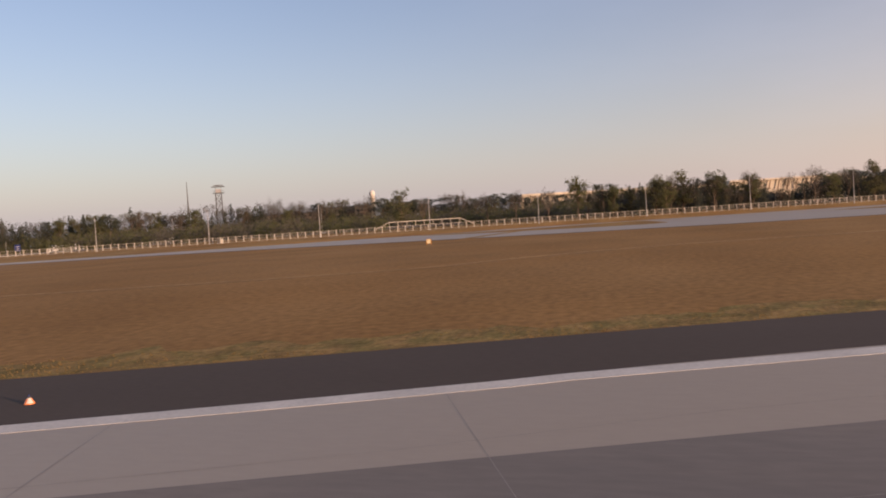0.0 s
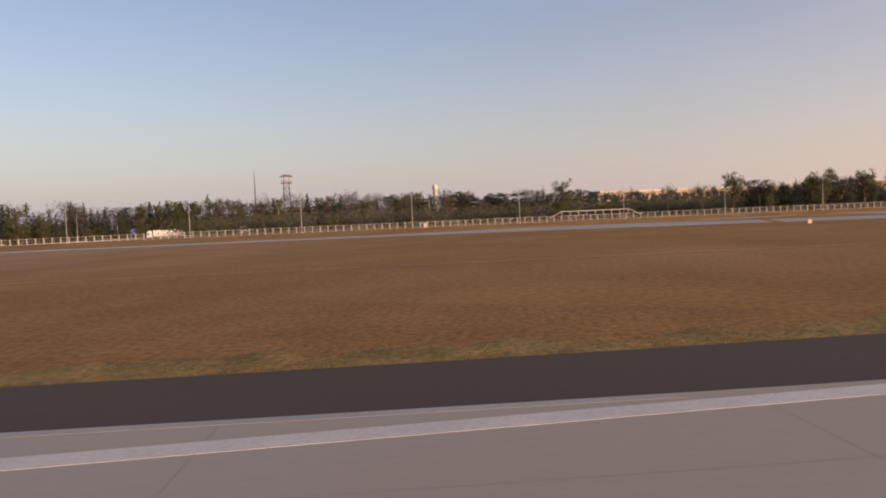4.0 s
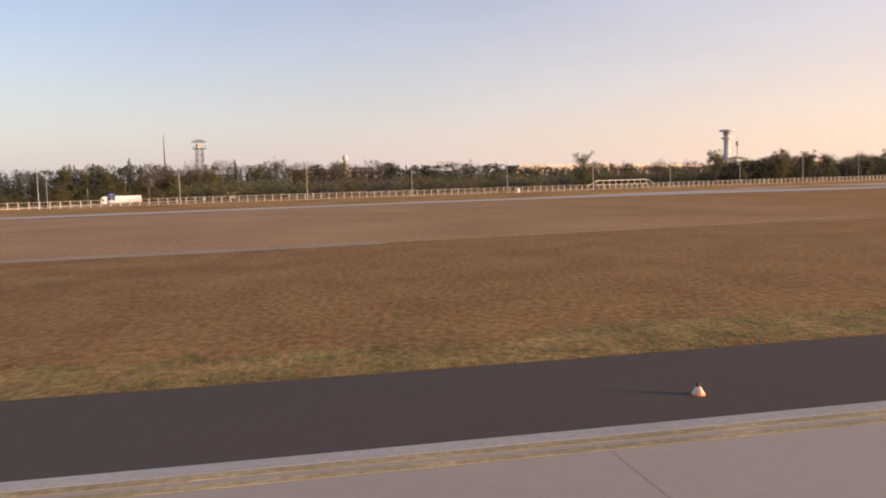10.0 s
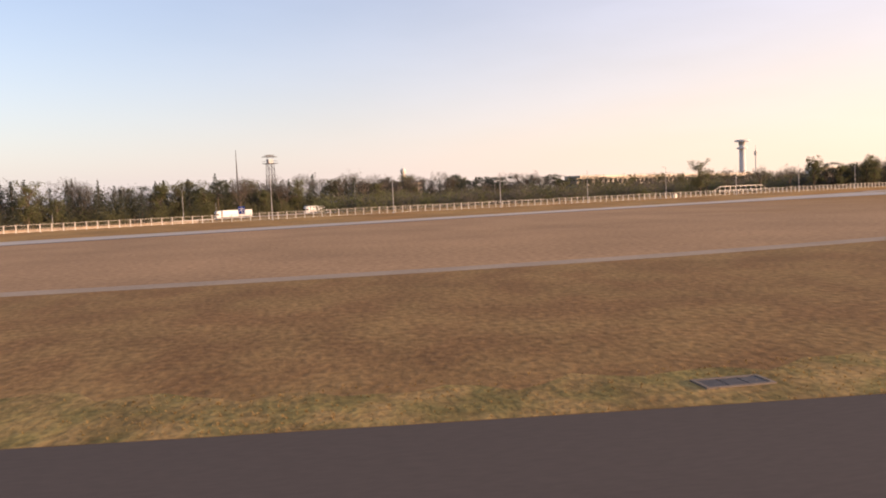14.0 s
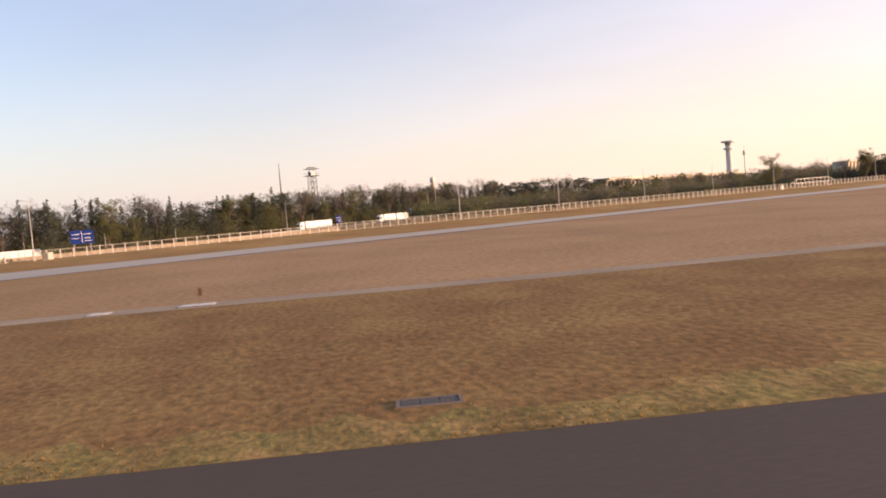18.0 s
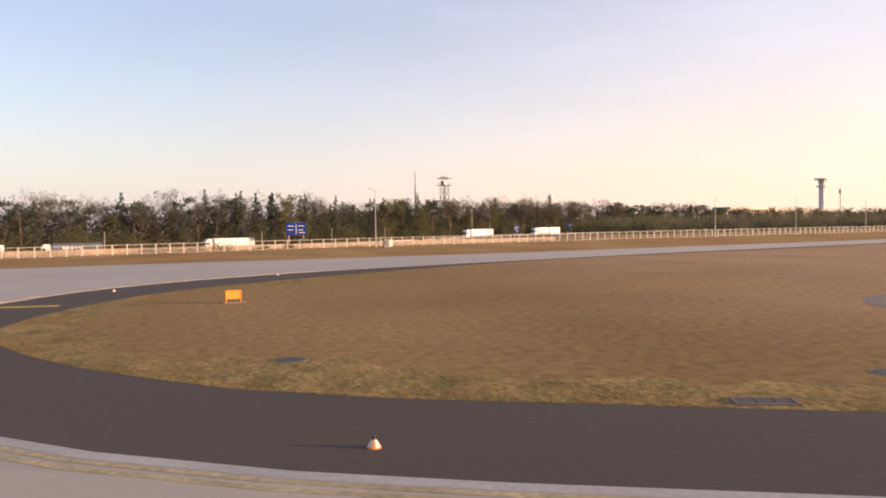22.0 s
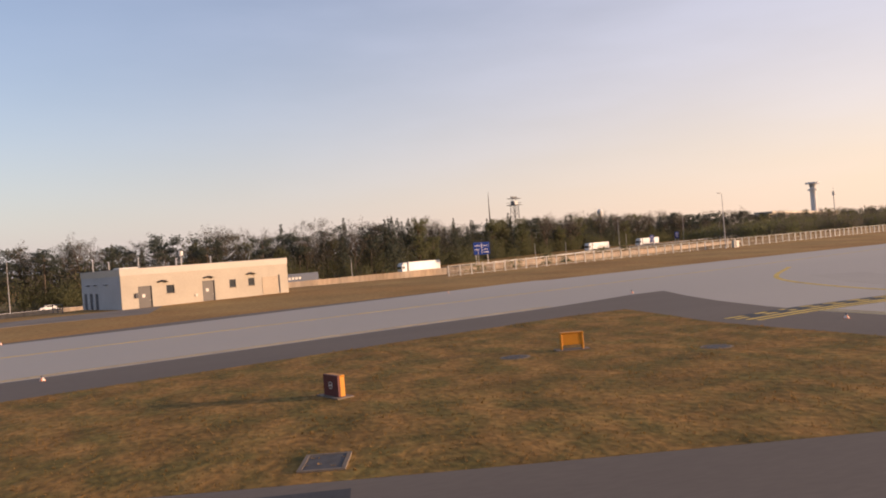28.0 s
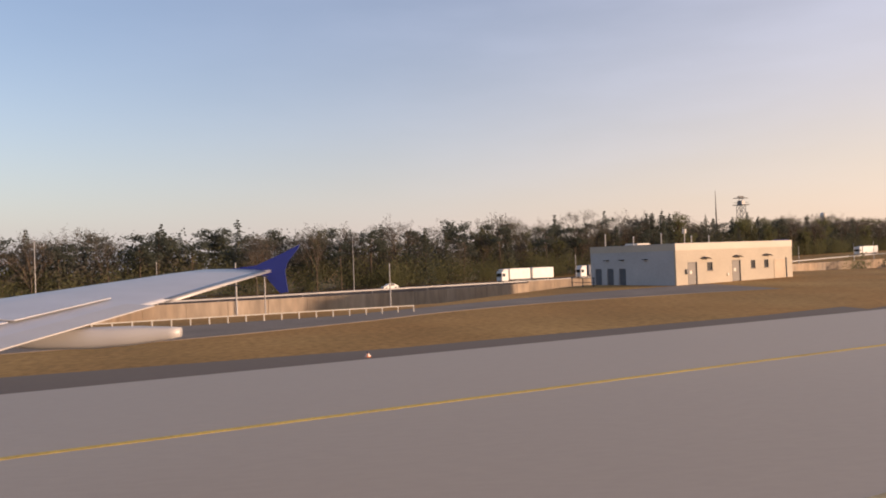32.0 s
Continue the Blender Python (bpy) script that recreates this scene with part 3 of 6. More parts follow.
clump = np.array([0.6 + 1.6 * max(0.0, noise.noise(Vector((x * 0.7, y * 0.7, 3.0)))) for x, y in zip(qx, qy)])
ISLAND_TUFT = leafy("island_tuft", [(0.230, 0.182, 0.061), (0.351, 0.216, 0.081), (0.405, 0.250, 0.101), (0.311, 0.182, 0.068), (0.203, 0.169, 0.054)])
keep = inside(qx, qy, ip)
tufts("island_grass", np.stack([qx, qy, np.full(N, 0.032), 0.015 + 0.04 * rnd.rand(N) ** 1.5 * clump], -1)[keep], ISLAND_TUFT, "ragged tufts of green and straw grass on the island")

# a low green fringe on the strip beside the asphalt
vl = smooth_line([p for p in VERGE_LINE if p[0] < 40][::2], 0.7)
vv, vf = [], []
for i, (x, y) in enumerate(vl):
    a, b = Vector(vl[max(0, i - 1)]), Vector(vl[min(len(vl) - 1, i + 1)])
    t = (b - a).normalized()
    w = 3.2 + 2.6 * noise.noise(Vector((x * 0.09, y * 0.09, 0))) + 1.7 * noise.noise(Vector((x * 0.5, y * 0.5, 4))) + 1.0 * noise.noise(Vector((x * 1.7, y * 1.7, 9)))
    w = max(0.25, w)
    vv += [(x, y, 0.0172), (x + t.y * w, y - t.x * w, 0.0172)]
    if i:
        vf.append((2 * i - 2, 2 * i - 1, 2 * i + 1, 2 * i))
tagged(new("verge_strip", mesh_from("verge_strip", vv, vf, VERGE)), "greener grass strip along the asphalt edge", "grass", "", "structure")
# ---- service drains, signs and lights on the field ----
GRATE = material("drain_cover", (0.075, 0.066, 0.06), 0.8, spread=0.2, fine=6.0)
KERB = material("drain_kerb", (0.17, 0.13, 0.095), 0.85, spread=0.12, fine=6.0)
YPANEL = material("sign_yellow", (0.56, 0.215, 0.014), 0.5, spread=0.06, fine=4.0)
PALEPANEL = material("pale_yellow_panel", (0.70, 0.60, 0.36), 0.5, spread=0.06, fine=4.0)
MUSTARD = material("mustard_housing", (0.46, 0.28, 0.03), 0.5, spread=0.06, fine=4.0)
RPANEL = material("sign_red", (0.105, 0.024, 0.022), 0.5, spread=0.08, fine=4.0)
ORANGE = material("signal_orange", (0.80, 0.22, 0.05), 0.45, spread=0.06)
LAMPBROWN = material("weathered_lamp_orange", (0.24, 0.095, 0.040), 0.6, spread=0.2, fine=12.0)
LAMPFOOT = material("lamp_foot_ochre", (0.42, 0.22, 0.045), 0.6, spread=0.15, fine=12.0)
DOORBROWN = material("dark_brown_board", (0.09, 0.045, 0.03), 0.7, spread=0.1)
BLUEGLASS = material("blue_lens", (0.02, 0.03, 0.10), 0.15, spread=0.05, spec=0.6)


def drain_round(x, y, r=0.75):
    top = holder("manhole", pose(x, y, 0.013 if x > -400 else 0.031), "round dark manhole cover in a concrete ring set in grass", "manhole", "manholes in the grass")
    bm = bmesh.new()
    rod(bm, (0, 0, 0), (0, 0, 0.012), r, r * 0.97, 24)
    part("ring", bm, KERB, top)
    bm = bmesh.new()
    rod(bm, (0, 0, 0.008), (0, 0, 0.018), r * 0.8, r * 0.79, 24)
    part("cover", bm, GRATE, top, "dark iron cover")
    for s in (-1, 1):
        part("lifting_slot", boxes((s * r * 0.4 - 0.05, s * r * 0.4 + 0.05, -0.02, 0.02, 0.0175, 0.021)), DARK, top)
    return top


def drain_box(x, y, w, d, rz):
    top = holder("drain_pit", pose(x, y, 0.013 if x > -400 else 0.031, 0, 0, rz), "rectangular drain pit with dark cover slabs and a pale kerb", "drain", "drains in the grass")
    k = 0.09
    part("kerb", boxes((-w / 2, w / 2, -d / 2, -d / 2 + k, 0, 0.04), (-w / 2, w / 2, d / 2 - k, d / 2, 0, 0.04), (-w / 2, -w / 2 + k, -d / 2 + k, d / 2 - k, 0, 0.045), (w / 2 - k, w / 2, -d / 2 + k, d / 2 - k, 0, 0.045)), KERB, top)
    n = 3 if x > -400 else 1
    for i in range(n):
        a = -w / 2 + k + (w - 2 * k) * i / n
        part("cover_slab", boxes((a + 0.01, a + (w - 2 * k) / n - 0.01, -d / 2 + k + 0.01, d / 2 - k - 0.01, 0.0, 0.034), bevel=0.008), GRATE, top)
    return top


for x, y, r in ((-277.4, -28.6, 0.6), (-329.1, -21.9, 0.6), (-355.4, -17.4, 0.6), (-372.2, -10.8, 0.6), (-445.2, 4.0, 0.6), (-438.4, 0.9, 0.6)):
    drain_round(x, y, r)
for x, y, w, d, rz in ((-242.2, -34.4, 1.6, 0.8, 2), (-310.6, -26.8, 1.5, 0.75, -8), (-360.9, -19.9, 1.5, 0.75, -17), (-453.85, -7.8, 1.0, 1.35, -14), (-437.9, -7.7, 1.0, 1.2, -14)):
    drain_box(x, y, w, d, rz)


def edge_light(x, y, name="taxiway_light"):
    """A raised edge light on a white and orange cone."""
    top = holder(name, pose(x, y, 0.012) @ Matrix.Scale(0.56, 4), "small raised edge light on a white and orange cone base", "edge light", "edge lights on the asphalt")
    bm = bmesh.new()
    rod(bm, (0, 0, 0), (0, 0, 0.05), 0.26, 0.24, 16)
    part("base_plate", bm, ORANGE, top, "orange base plate")
    bm = bmesh.new()
    rod(bm, (0, 0, 0.05), (0, 0, 0.28), 0.23, 0.09, 16)
    part("cone", bm, WHITE, top, "white plastic cone")
    for k in range(3):
        a = k * 2.1 + 0.4
        bm = bmesh.new()
        box(bm, -0.045, 0.045, -0.006, 0.006, 0.0, 0.24)
        part("stripe", bm, ORANGE, top, "orange stripe", m=Matrix.Translation((math.cos(a) * 0.228, math.sin(a) * 0.228, 0.05)) @ Matrix.Rotation(a + math.pi / 2, 4, "Z") @ Matrix.Rotation(radians(-31), 4, "X"))
    bm = bmesh.new()
    rod(bm, (0, 0, 0.28), (0, 0, 0.36), 0.07, 0.06, 12)
    part("collar", bm, DARK, top)
    bm = bmesh.new()
    bmesh.ops.create_uvsphere(bm, u_segments=12, v_segments=8, radius=0.065, matrix=Matrix.Translation((0, 0, 0.38)))
    part("lens", bm, BLUEGLASS, top, "dark blue glass lens", smooth=True)
    return top


first_light = edge_light(-17.75, 16.0)
for x, y in ((-65.8, -5.4), (-120.5, -23.6), (-175.3, -35.9), (-216, -39.8), (-337.5, -30.0), (-370.4, -21.7), (-383.5, -12.0), (-389.2, 3.0), (-385.4, 22.6), (-374.4, 38.5), (-429.5, 4.3), (-425.9, 30.2), (-463.8, 12.9), (-434.2, 53.8), (-472.1, 38.4), (-507.2, 25.2)):
    copy_thing(first_light, pose(x, y, 0.012 if abs(y - 30.2) > 0.1 else 0.02))


def guidance_sign(x, y, rz, w=1.5, h=0.95, front=YPANEL, back=YPANEL, label="yellow taxiway sign box on short legs seen from behind", mark=False):
    top = holder("taxiway_sign", pose(x, y, 0.04, 0, 0, rz), label, "sign", "taxiway signs")
    part("panel", boxes((-w / 2, w / 2, 0.06, 0.1, 0.2, h), bevel=0.008), back, top)
    part("panel", boxes((-w / 2, w / 2, -0.1, -0.06, 0.2, h), bevel=0.008) if not mark else boxes((-w / 2 - 0.036, w / 2 + 0.036, -0.135, -0.06, 0.03, h + 0.044), bevel=0.008), front, top)
    part("cap", boxes((-w / 2 - 0.03, w / 2 + 0.03, -0.15 if not mark else -0.06, 0.15, h, h + 0.045), bevel=0.015), YPANEL, top, "pale yellow cap")
    for s in (-1, 1):
        part("end_post", boxes((s * w / 2 - 0.035, s * w / 2 + 0.035, -0.12 if not mark else -0.058, 0.12, 0.0, h), bevel=0.012), YPANEL, top)
    part("foundation", boxes((-w / 2 - 0.25, w / 2 + 0.25, -0.3, 0.3, -0.02, 0.03)), KERB, top, "pale concrete base slab")
    if mark:
        bm = bmesh.new()
        bmesh.ops.create_circle(bm, cap_ends=False, segments=24, radius=0.12)
        es = bm.edges[:]
        r = bmesh.ops.extrude_edge_only(bm, edges=es)
        for v in r["geom"]:
            if isinstance(v, bmesh.types.BMVert):
                v.co *= 0.78
        part("ring_mark", bm, WHITE, top, "white ring symbol", m=Matrix.Translation((0, -0.138, 0.36)) @ Matrix.Rotation(radians(90), 4, "X"))
        part("bar_mark", boxes((-0.075, 0.075, -0.141, -0.137, 0.34, 0.38)), WHITE, top, "white bar symbol")
    return top


guidance_sign(-376.0, 10.8, 24, w=0.9, h=0.68)
guidance_sign(-442.7, 4.25, -12, w=0.85, h=0.66)
guidance_sign(-452.65, 0.15, -66, w=0.8, h=0.64, front=RPANEL, label="dark red sign with a white ring symbol and yellow sides", mark=True)
guidance_sign(-46.1, 124.0, 10, w=0.7, h=0.9, front=PALEPANEL, label="small pale yellow sign far out in the grass")


def ground_marking(x, y, rz, label, drop):
    """Yellow bars of an information marking on a dark painted ground, with writing that cannot be read."""
    top = holder("ground_marking", pose(x, y, 0.0135 if x > -400 else 0.0295, 0, 0, rz), label, "marking", "painted ground markings")
    part("dark_field", boxes((-0.45, 2.85, -3.4, 0.5, 0, 0.003)), DARKPAINT, top)
    for a, b, y0, y1 in ((0, 0.28, -2.8, 0.0), (0.46, 0.76, -2.8, 0.0), (1.0, 1.3, drop - 0.82, drop), (1.5, 1.85, drop - 0.86, drop - 0.1), (1.0, 1.3, -2.9, drop - 1.2), (1.5, 1.85, -2.9, drop - 1.2)):
        part("bar", boxes((a, b, y0, y1, 0.003, 0.007)), YELLOW, top)
    return top


ground_marking(-326.25, -28.75, -10, "yellow bars painted on dark asphalt", -1.0)
ground_marking(-456.5, -9.9, -10, "yellow bars painted on a black field", -1.53)


def guard_light(x, y, rz):
    """A yellow box with lamps on a foot, beside the painted marking."""
    top = holder("guard_light", pose(x, y, 0.012, 0, 0, rz), "yellow guard light box with amber lamps on the asphalt", "guard light", "guard lights")
    part("foot", boxes((-0.17, 0.17, -0.2, 0.2, 0.008, 0.05), bevel=0.01), MUSTARD, top)
    part("stem", boxes((-0.06, 0.06, -0.06, 0.06, 0.05, 0.12)), DARK, top)
    part("housing", boxes((-0.12, 0.12, -0.17, 0.17, 0.12, 0.48), bevel=0.02), MUSTARD, top)
    part("hood", boxes((-0.2, 0.14, -0.22, 0.22, 0.48, 0.52), bevel=0.015), PALEPANEL, top, "pale yellow hood")
    for s in (-1, 1):
        bm = bmesh.new()
        rod(bm, (-0.12, s * 0.08, 0.37), (-0.15, s * 0.08, 0.37), 0.065, 0.065, 14)
        part("lamp", bm, ORANGE, top, "amber lens")
    return top


guard_light(-324.78, -30.55, -14)


def stub_light(x, y):
    top = holder("guard_lamp", pose(x, y, 0.028) @ Matrix.Scale(0.6, 4), "short weathered orange-brown lamp with a round head", "edge light", "guard lamps")
    bm = bmesh.new()
    rod(bm, (0, 0, 0), (0, 0, 0.06), 0.18, 0.16, 14)
    part("foot", bm, LAMPFOOT, top)
    bm = bmesh.new()
    rod(bm, (0, 0, 0.06), (0, 0, 0.3), 0.05, 0.05, 10)
    part("stem", bm, DARK, top)
    bm = bmesh.new()
    bmesh.ops.create_uvsphere(bm, u_segments=12, v_segments=8, radius=0.13, matrix=Matrix.Translation((0, 0, 0.38)) @ Matrix.Diagonal((1, 1, 1.15, 1)))
    part("head", bm, LAMPBROWN, top, "weathered orange-brown round head", smooth=True)
    return top


stub_light(-454.6, -11.65)
stub_light(-454.45, -12.25)


def road_slab(x, y, rz, w, d):
    """A pale concrete cover let into the road, two plates in a frame."""
    top = holder("road_cover", pose(x, y, 0.02, 0, 0, rz), "pale flat concrete cover lying in the service road", "cover", "covers in the road")
    part("frame", boxes((-w / 2, w / 2, -d / 2, d / 2, 0, 0.02)), KERB, top)
    for k in (0, 1):
        part("plate", boxes((-w / 2 + 0.06 + k * w / 2, -0.06 + k * w / 2, -d / 2 + 0.06, d / 2 - 0.06, 0.02, 0.035), bevel=0.006), WHITE, top)
    return top


road_slab(-323.5, 1.85, -8, 1.25, 1.3)
road_slab(-318.3, 1.5, -10, 2.0, 1.3)
marker = holder("field_marker", pose(-318.7, 7.6, 0.014), "small dark marker post in the grass beside the service road", "marker")
part("foot", boxes((-0.14, 0.14, -0.12, 0.12, 0, 0.05), bevel=0.01), KERB, marker)
part("board", boxes((-0.11, 0.11, -0.04, 0.04, 0.05, 0.5), bevel=0.01), DOORBROWN, marker)
# ---- fence along the motorway ----
CREAM = material("cream_metal", (0.50, 0.455, 0.385), 0.55, spread=0.08, fine=5.0)
MESHWIRE = material("fence_wire", (0.24, 0.22, 0.185), 0.55, spread=0.08)
def fence_run(name, x0, x1, pitch, height, wires, label, most, shift=0.0):
    """A run of fence: posts, rails and thin upright bars."""
    def fence_at(x):
        return Vector((x, land(LAND_X, x, FENCE_Y) + shift, land(LAND_X, x, FENCE_Z)))

    xs, x = [], x0
    while x < x1:
        xs.append(x)
        x += pitch / (fence_at(x + 1) - fence_at(x)).xy.length
    top = holder(name, pose(0, 0, 0), label, "fence", "perimeter fences")
    pw = 0.11 if wires else 0.05
    bm = boxes((-pw, pw, -pw * 0.8, pw * 0.8, -0.1, height + 0.05), bevel=0.01)
    me = bpy.data.meshes.new("post")
    bm.to_mesh(me)
    bm.free()
    me.materials.append(CREAM)
    fv, ff = [], []
    for n, x in enumerate(xs):
        p = fence_at(x)
        if n < most:
            o = new("post", me)
            o.parent = top
            o.matrix_local = Matrix.Translation(p)
        else:
            k = len(fv)
            for z in (0, height + 0.05):
                fv += [(p.x + sx * 0.06, p.y + sy * 0.06, p.z + z) for sx, sy in ((-1, -1), (1, -1), (1, 1), (-1, 1))]
            ff += [(k + i, k + (i + 1) % 4, k + 4 + (i + 1) % 4, k + 4 + i) for i in range(4)]
    if fv:
        o = new("far_posts", mesh_from("far_posts", fv, ff, CREAM))
        o.parent = top
        tagged(o, kind="stuff")
    for z, w, h in ((height - 0.08, 0.06, 0.07), (height * 0.5, 0.03, 0.03), (0.12, 0.04, 0.05)) if wires else ((height - 0.03, 0.08, 0.08),):
        rv, rf = [], []
        for i, x in enumerate(xs):
            p = fence_at(x) + Vector((0, 0, z))
            t = (fence_at(x + 0.5) - fence_at(x - 0.5)).normalized()
            n = Vector((-t.y, t.x, 0)) * w / 2
            rv += [p + n, p - n, p - n + Vector((0, 0, h)), p + n + Vector((0, 0, h))]
            if i:
                k = 4 * i
                rf += [(k - 4 + a, k - 4 + (a + 1) % 4, k + (a + 1) % 4, k + a) for a in range(4)]
        o = new("rail", mesh_from("rail", rv, rf, CREAM))
        o.parent = top
    if wires:
        wv, wf = [], []
        for a, b in zip(xs, xs[1:]):
            p, q = fence_at(a), fence_at(b)
            t = (q - p).normalized()
            for i in range(1, wires):
                c = p.lerp(q, i / wires)
                k = len(wv)
                wv += [c - t * 0.012 + Vector((0, 0, 0.12)), c + t * 0.012 + Vector((0, 0, 0.12)), c + t * 0.012 + Vector((0, 0, height)), c - t * 0.012 + Vector((0, 0, height))]
                wf.append((k, k + 1, k + 2, k + 3))
        o = new("wire_mesh", mesh_from("wire_mesh", wv, wf, MESHWIRE))
        o.parent = top
        tagged(o, kind="stuff")
    return top


def bar(a, b, w, h):
    """A flat rail from a to b."""
    t = (b - a).normalized()
    n = Vector((-t.y, t.x, 0)) * w / 2
    k = len(rail_v)
    for p in (a, b):
        rail_v.extend([p + n, p - n, p - n + Vector((0, 0, h)), p + n + Vector((0, 0, h))])
    rail_f.extend([(k, k + 4, k + 5, k + 1), (k + 1, k + 5, k + 6, k + 2), (k + 2, k + 6, k + 7, k + 3), (k + 3, k + 7, k + 4, k)])


fence_run("perimeter_fence", -422.0, 250.0, 2.35, 1.75, 6, "cream metal airfield perimeter fence with posts and rails", 230)
fence_run("low_railing", -600.0, -503.0, 1.35, 0.55, 0, "low white railing with thin posts above the wall", 90, 1.5)

# gravel patrol track inside the fence, and the sunken motorway behind it
sheet("patrol_track", smooth_line([(-600, 8), (-560, 22), (-523, 36), (-509, 44.9), (-500, 53), (-489, 59.5), (-474, 64), (-463, 65.5), (-455, 67.3), (-447, 70.5), (-435, 77)], 3) + [(-437, 86), (-447, 92), (-469, 81), (-486, 72), (-500, 61), (-509, 53.6), (-523, 48.6), (-560, 37), (-600, 24)], 0.045, GRAVEL, "grey gravel patrol track beside the wall and the building", "road")
STAINED = material("stained_concrete_wall", (0.315, 0.232, 0.156), 0.9, spread=0.22, fine=1.2, coarse=0.09, tint=(0.30, 0.240, 0.178), tint_scale=0.12, stretch=(0, (1, 1, 0.25)))
wall_thing = holder("retaining_wall", pose(0, 0, 0), "long stained concrete retaining wall along the motorway", "wall", "", "structure")
wx = list(range(-640, -290, 5))
for a, b in zip(wx, wx[1:]):
    p, q = wall_at(a), wall_at(b)
    tp = -0.2 if a < -480 else 0.1 if a < -460 else 0.55
    h0 = tp - p.z + 0.35 * max(0, (a + 480) / 200)
    t = (q - p).xy.normalized()
    n = Vector((-t.y, t.x)) * 0.2
    vs = []
    for c in (p + Vector((t.x, t.y, 0)) * 0.02, q - Vector((t.x, t.y, 0)) * 0.02):
        for z in (p.z - 0.3, p.z + h0):
            vs += [(c.x - n.x, c.y - n.y, z), (c.x + n.x, c.y + n.y, z)]
    me = mesh_from("wall_panel", vs, [(0, 4, 6, 2), (1, 3, 7, 5), (2, 6, 7, 3), (0, 2, 3, 1), (4, 5, 7, 6)], STAINED)
    o = new("wall_panel", me)
    o.parent = wall_thing
MOTOR = [(-640, 128), (-560, 163), (-497, 190), (-464, 204), (-400, 232), (-370, 256), (-300, 302), (-210, 350), (-130, 385)]
mz = lambda x: float(np.interp(x, [-640, -446, -386, -300, -130], [-3.2, -2.8, -1.9, -0.6, 0.9]))
mv, mf = [], []
ml = smooth_line(MOTOR, 8)
for i, (x, y) in enumerate(ml):
    a, b = Vector(ml[max(0, i - 1)]), Vector(ml[min(len(ml) - 1, i + 1)])
    t = (b - a).normalized()
    n = Vector((-t.y, t.x)) * 15
    mv += [(x + n.x, y + n.y, mz(x)), (x - n.x, y - n.y, mz(x))]
    if i:
        mf.append((2 * i - 2, 2 * i - 1, 2 * i + 1, 2 * i))
tagged(new("motorway", mesh_from("motorway", mv, mf, ASPHALT)), "sunken asphalt motorway behind the fence", "road", "", "structure")
rail_v = []
rail_f = []
for (x0, y0), (x1, y1) in zip(ml, ml[1:]):
    if x0 < -150:
        bar(Vector((x0 + 5, y0 - 14, mz(x0) + 0.55)), Vector((x1 + 5, y1 - 14, mz(x1) + 0.55)), 0.06, 0.32)
crash = holder("guard_rail", pose(0, 0, 0), "galvanised steel guard rail along the motorway", "guard rail")
o = new("beam", mesh_from("beam", rail_v, rail_f, STEEL))
o.parent = crash
for i, (x, y) in enumerate(ml[::2]):
    if x < -150:
        part("post", boxes((x + 4.95, x + 5.05, y - 14.05, y - 13.95, mz(x) - 0.1, mz(x) + 0.87)), STEEL, crash)

# ---- lorries on the motorway ----
TRUCKWHITE = material("lorry_white", (0.66, 0.645, 0.61), 0.4, spread=0.05, fine=1.0)
RUBBER = material("rubber", (0.02, 0.02, 0.02), 0.85)
GLASS = material("dark_glass", (0.02, 0.025, 0.03), 0.12, spread=0.02, spec=0.7)


def lorry(x, skin, label, gap=False):
    i = min(range(len(ml)), key=lambda k: abs(ml[k][0] - x))
    a, b = Vector(ml[max(0, i - 1)]), Vector(ml[min(len(ml) - 1, i + 1)])
    t = (b - a).normalized()
    n = Vector((t.y, -t.x))
    p = Vector(ml[i]) + n * 6
    top = holder("lorry", pose(p.x, p.y, mz(x), 0, 0, math.degrees(math.atan2(t.y, t.x))), label, "lorry", "lorries on the motorway")
    if gap:
        part("trailer", boxes((2.6, 9.2, -1.27, 1.27, 1.1, 3.95), bevel=0.05), skin, top)
        part("trailer", boxes((10.0, 17.0, -1.27, 1.27, 1.1, 3.95), bevel=0.05), skin, top)
    else:
        part("trailer", boxes((2.9, 16.4, -1.27, 1.27, 1.15, 4.0), bevel=0.05), skin, top)
        part("side_bars", boxes((4.5, 12.5, -1.22, -1.18, 0.5, 0.62), (4.5, 12.5, -1.22, -1.18, 0.8, 0.92)), STEEL, top)
    cab = part("cab", boxes((0.0, 2.2, -1.25, 1.25, 0.75, 3.3), (0.5, 2.3, -1.2, 1.2, 3.3, 3.85), bevel=0.12), TRUCKWHITE, top)
    part("windscreen", boxes((-0.03, 0.02, -1.1, 1.1, 1.9, 2.8), bevel=0.01), GLASS, cab)
    part("side_window", boxes((0.25, 1.15, -1.28, -1.24, 1.95, 2.75)), GLASS, cab)
    part("chassis", boxes((0.2, 16.0, -0.5, 0.5, 0.7, 1.1)), DARK, top)
    for wx_ in (0.9, 4.2, 11.6, 12.9, 14.2):
        for s in (-1, 1):
            bm = bmesh.new()
            rod(bm, (wx_, s * 0.95, 0.5), (wx_, s * 1.22, 0.5), 0.5, 0.5, 16)
            w = part("wheel", bm, RUBBER, top)
            bm = bmesh.new()
            rod(bm, (wx_, s * 1.2, 0.5), (wx_, s * 1.24, 0.5), 0.25, 0.22, 12)
            part("hub", bm, STEEL, w)
    return top


for x, g in ((-474, True), (-406, False), (-306, False), (-269, True)):
    lorry(x, TRUCKWHITE, "white lorry with a box trailer on the motorway" if not g else "white lorry with two box bodies on the motorway", g)

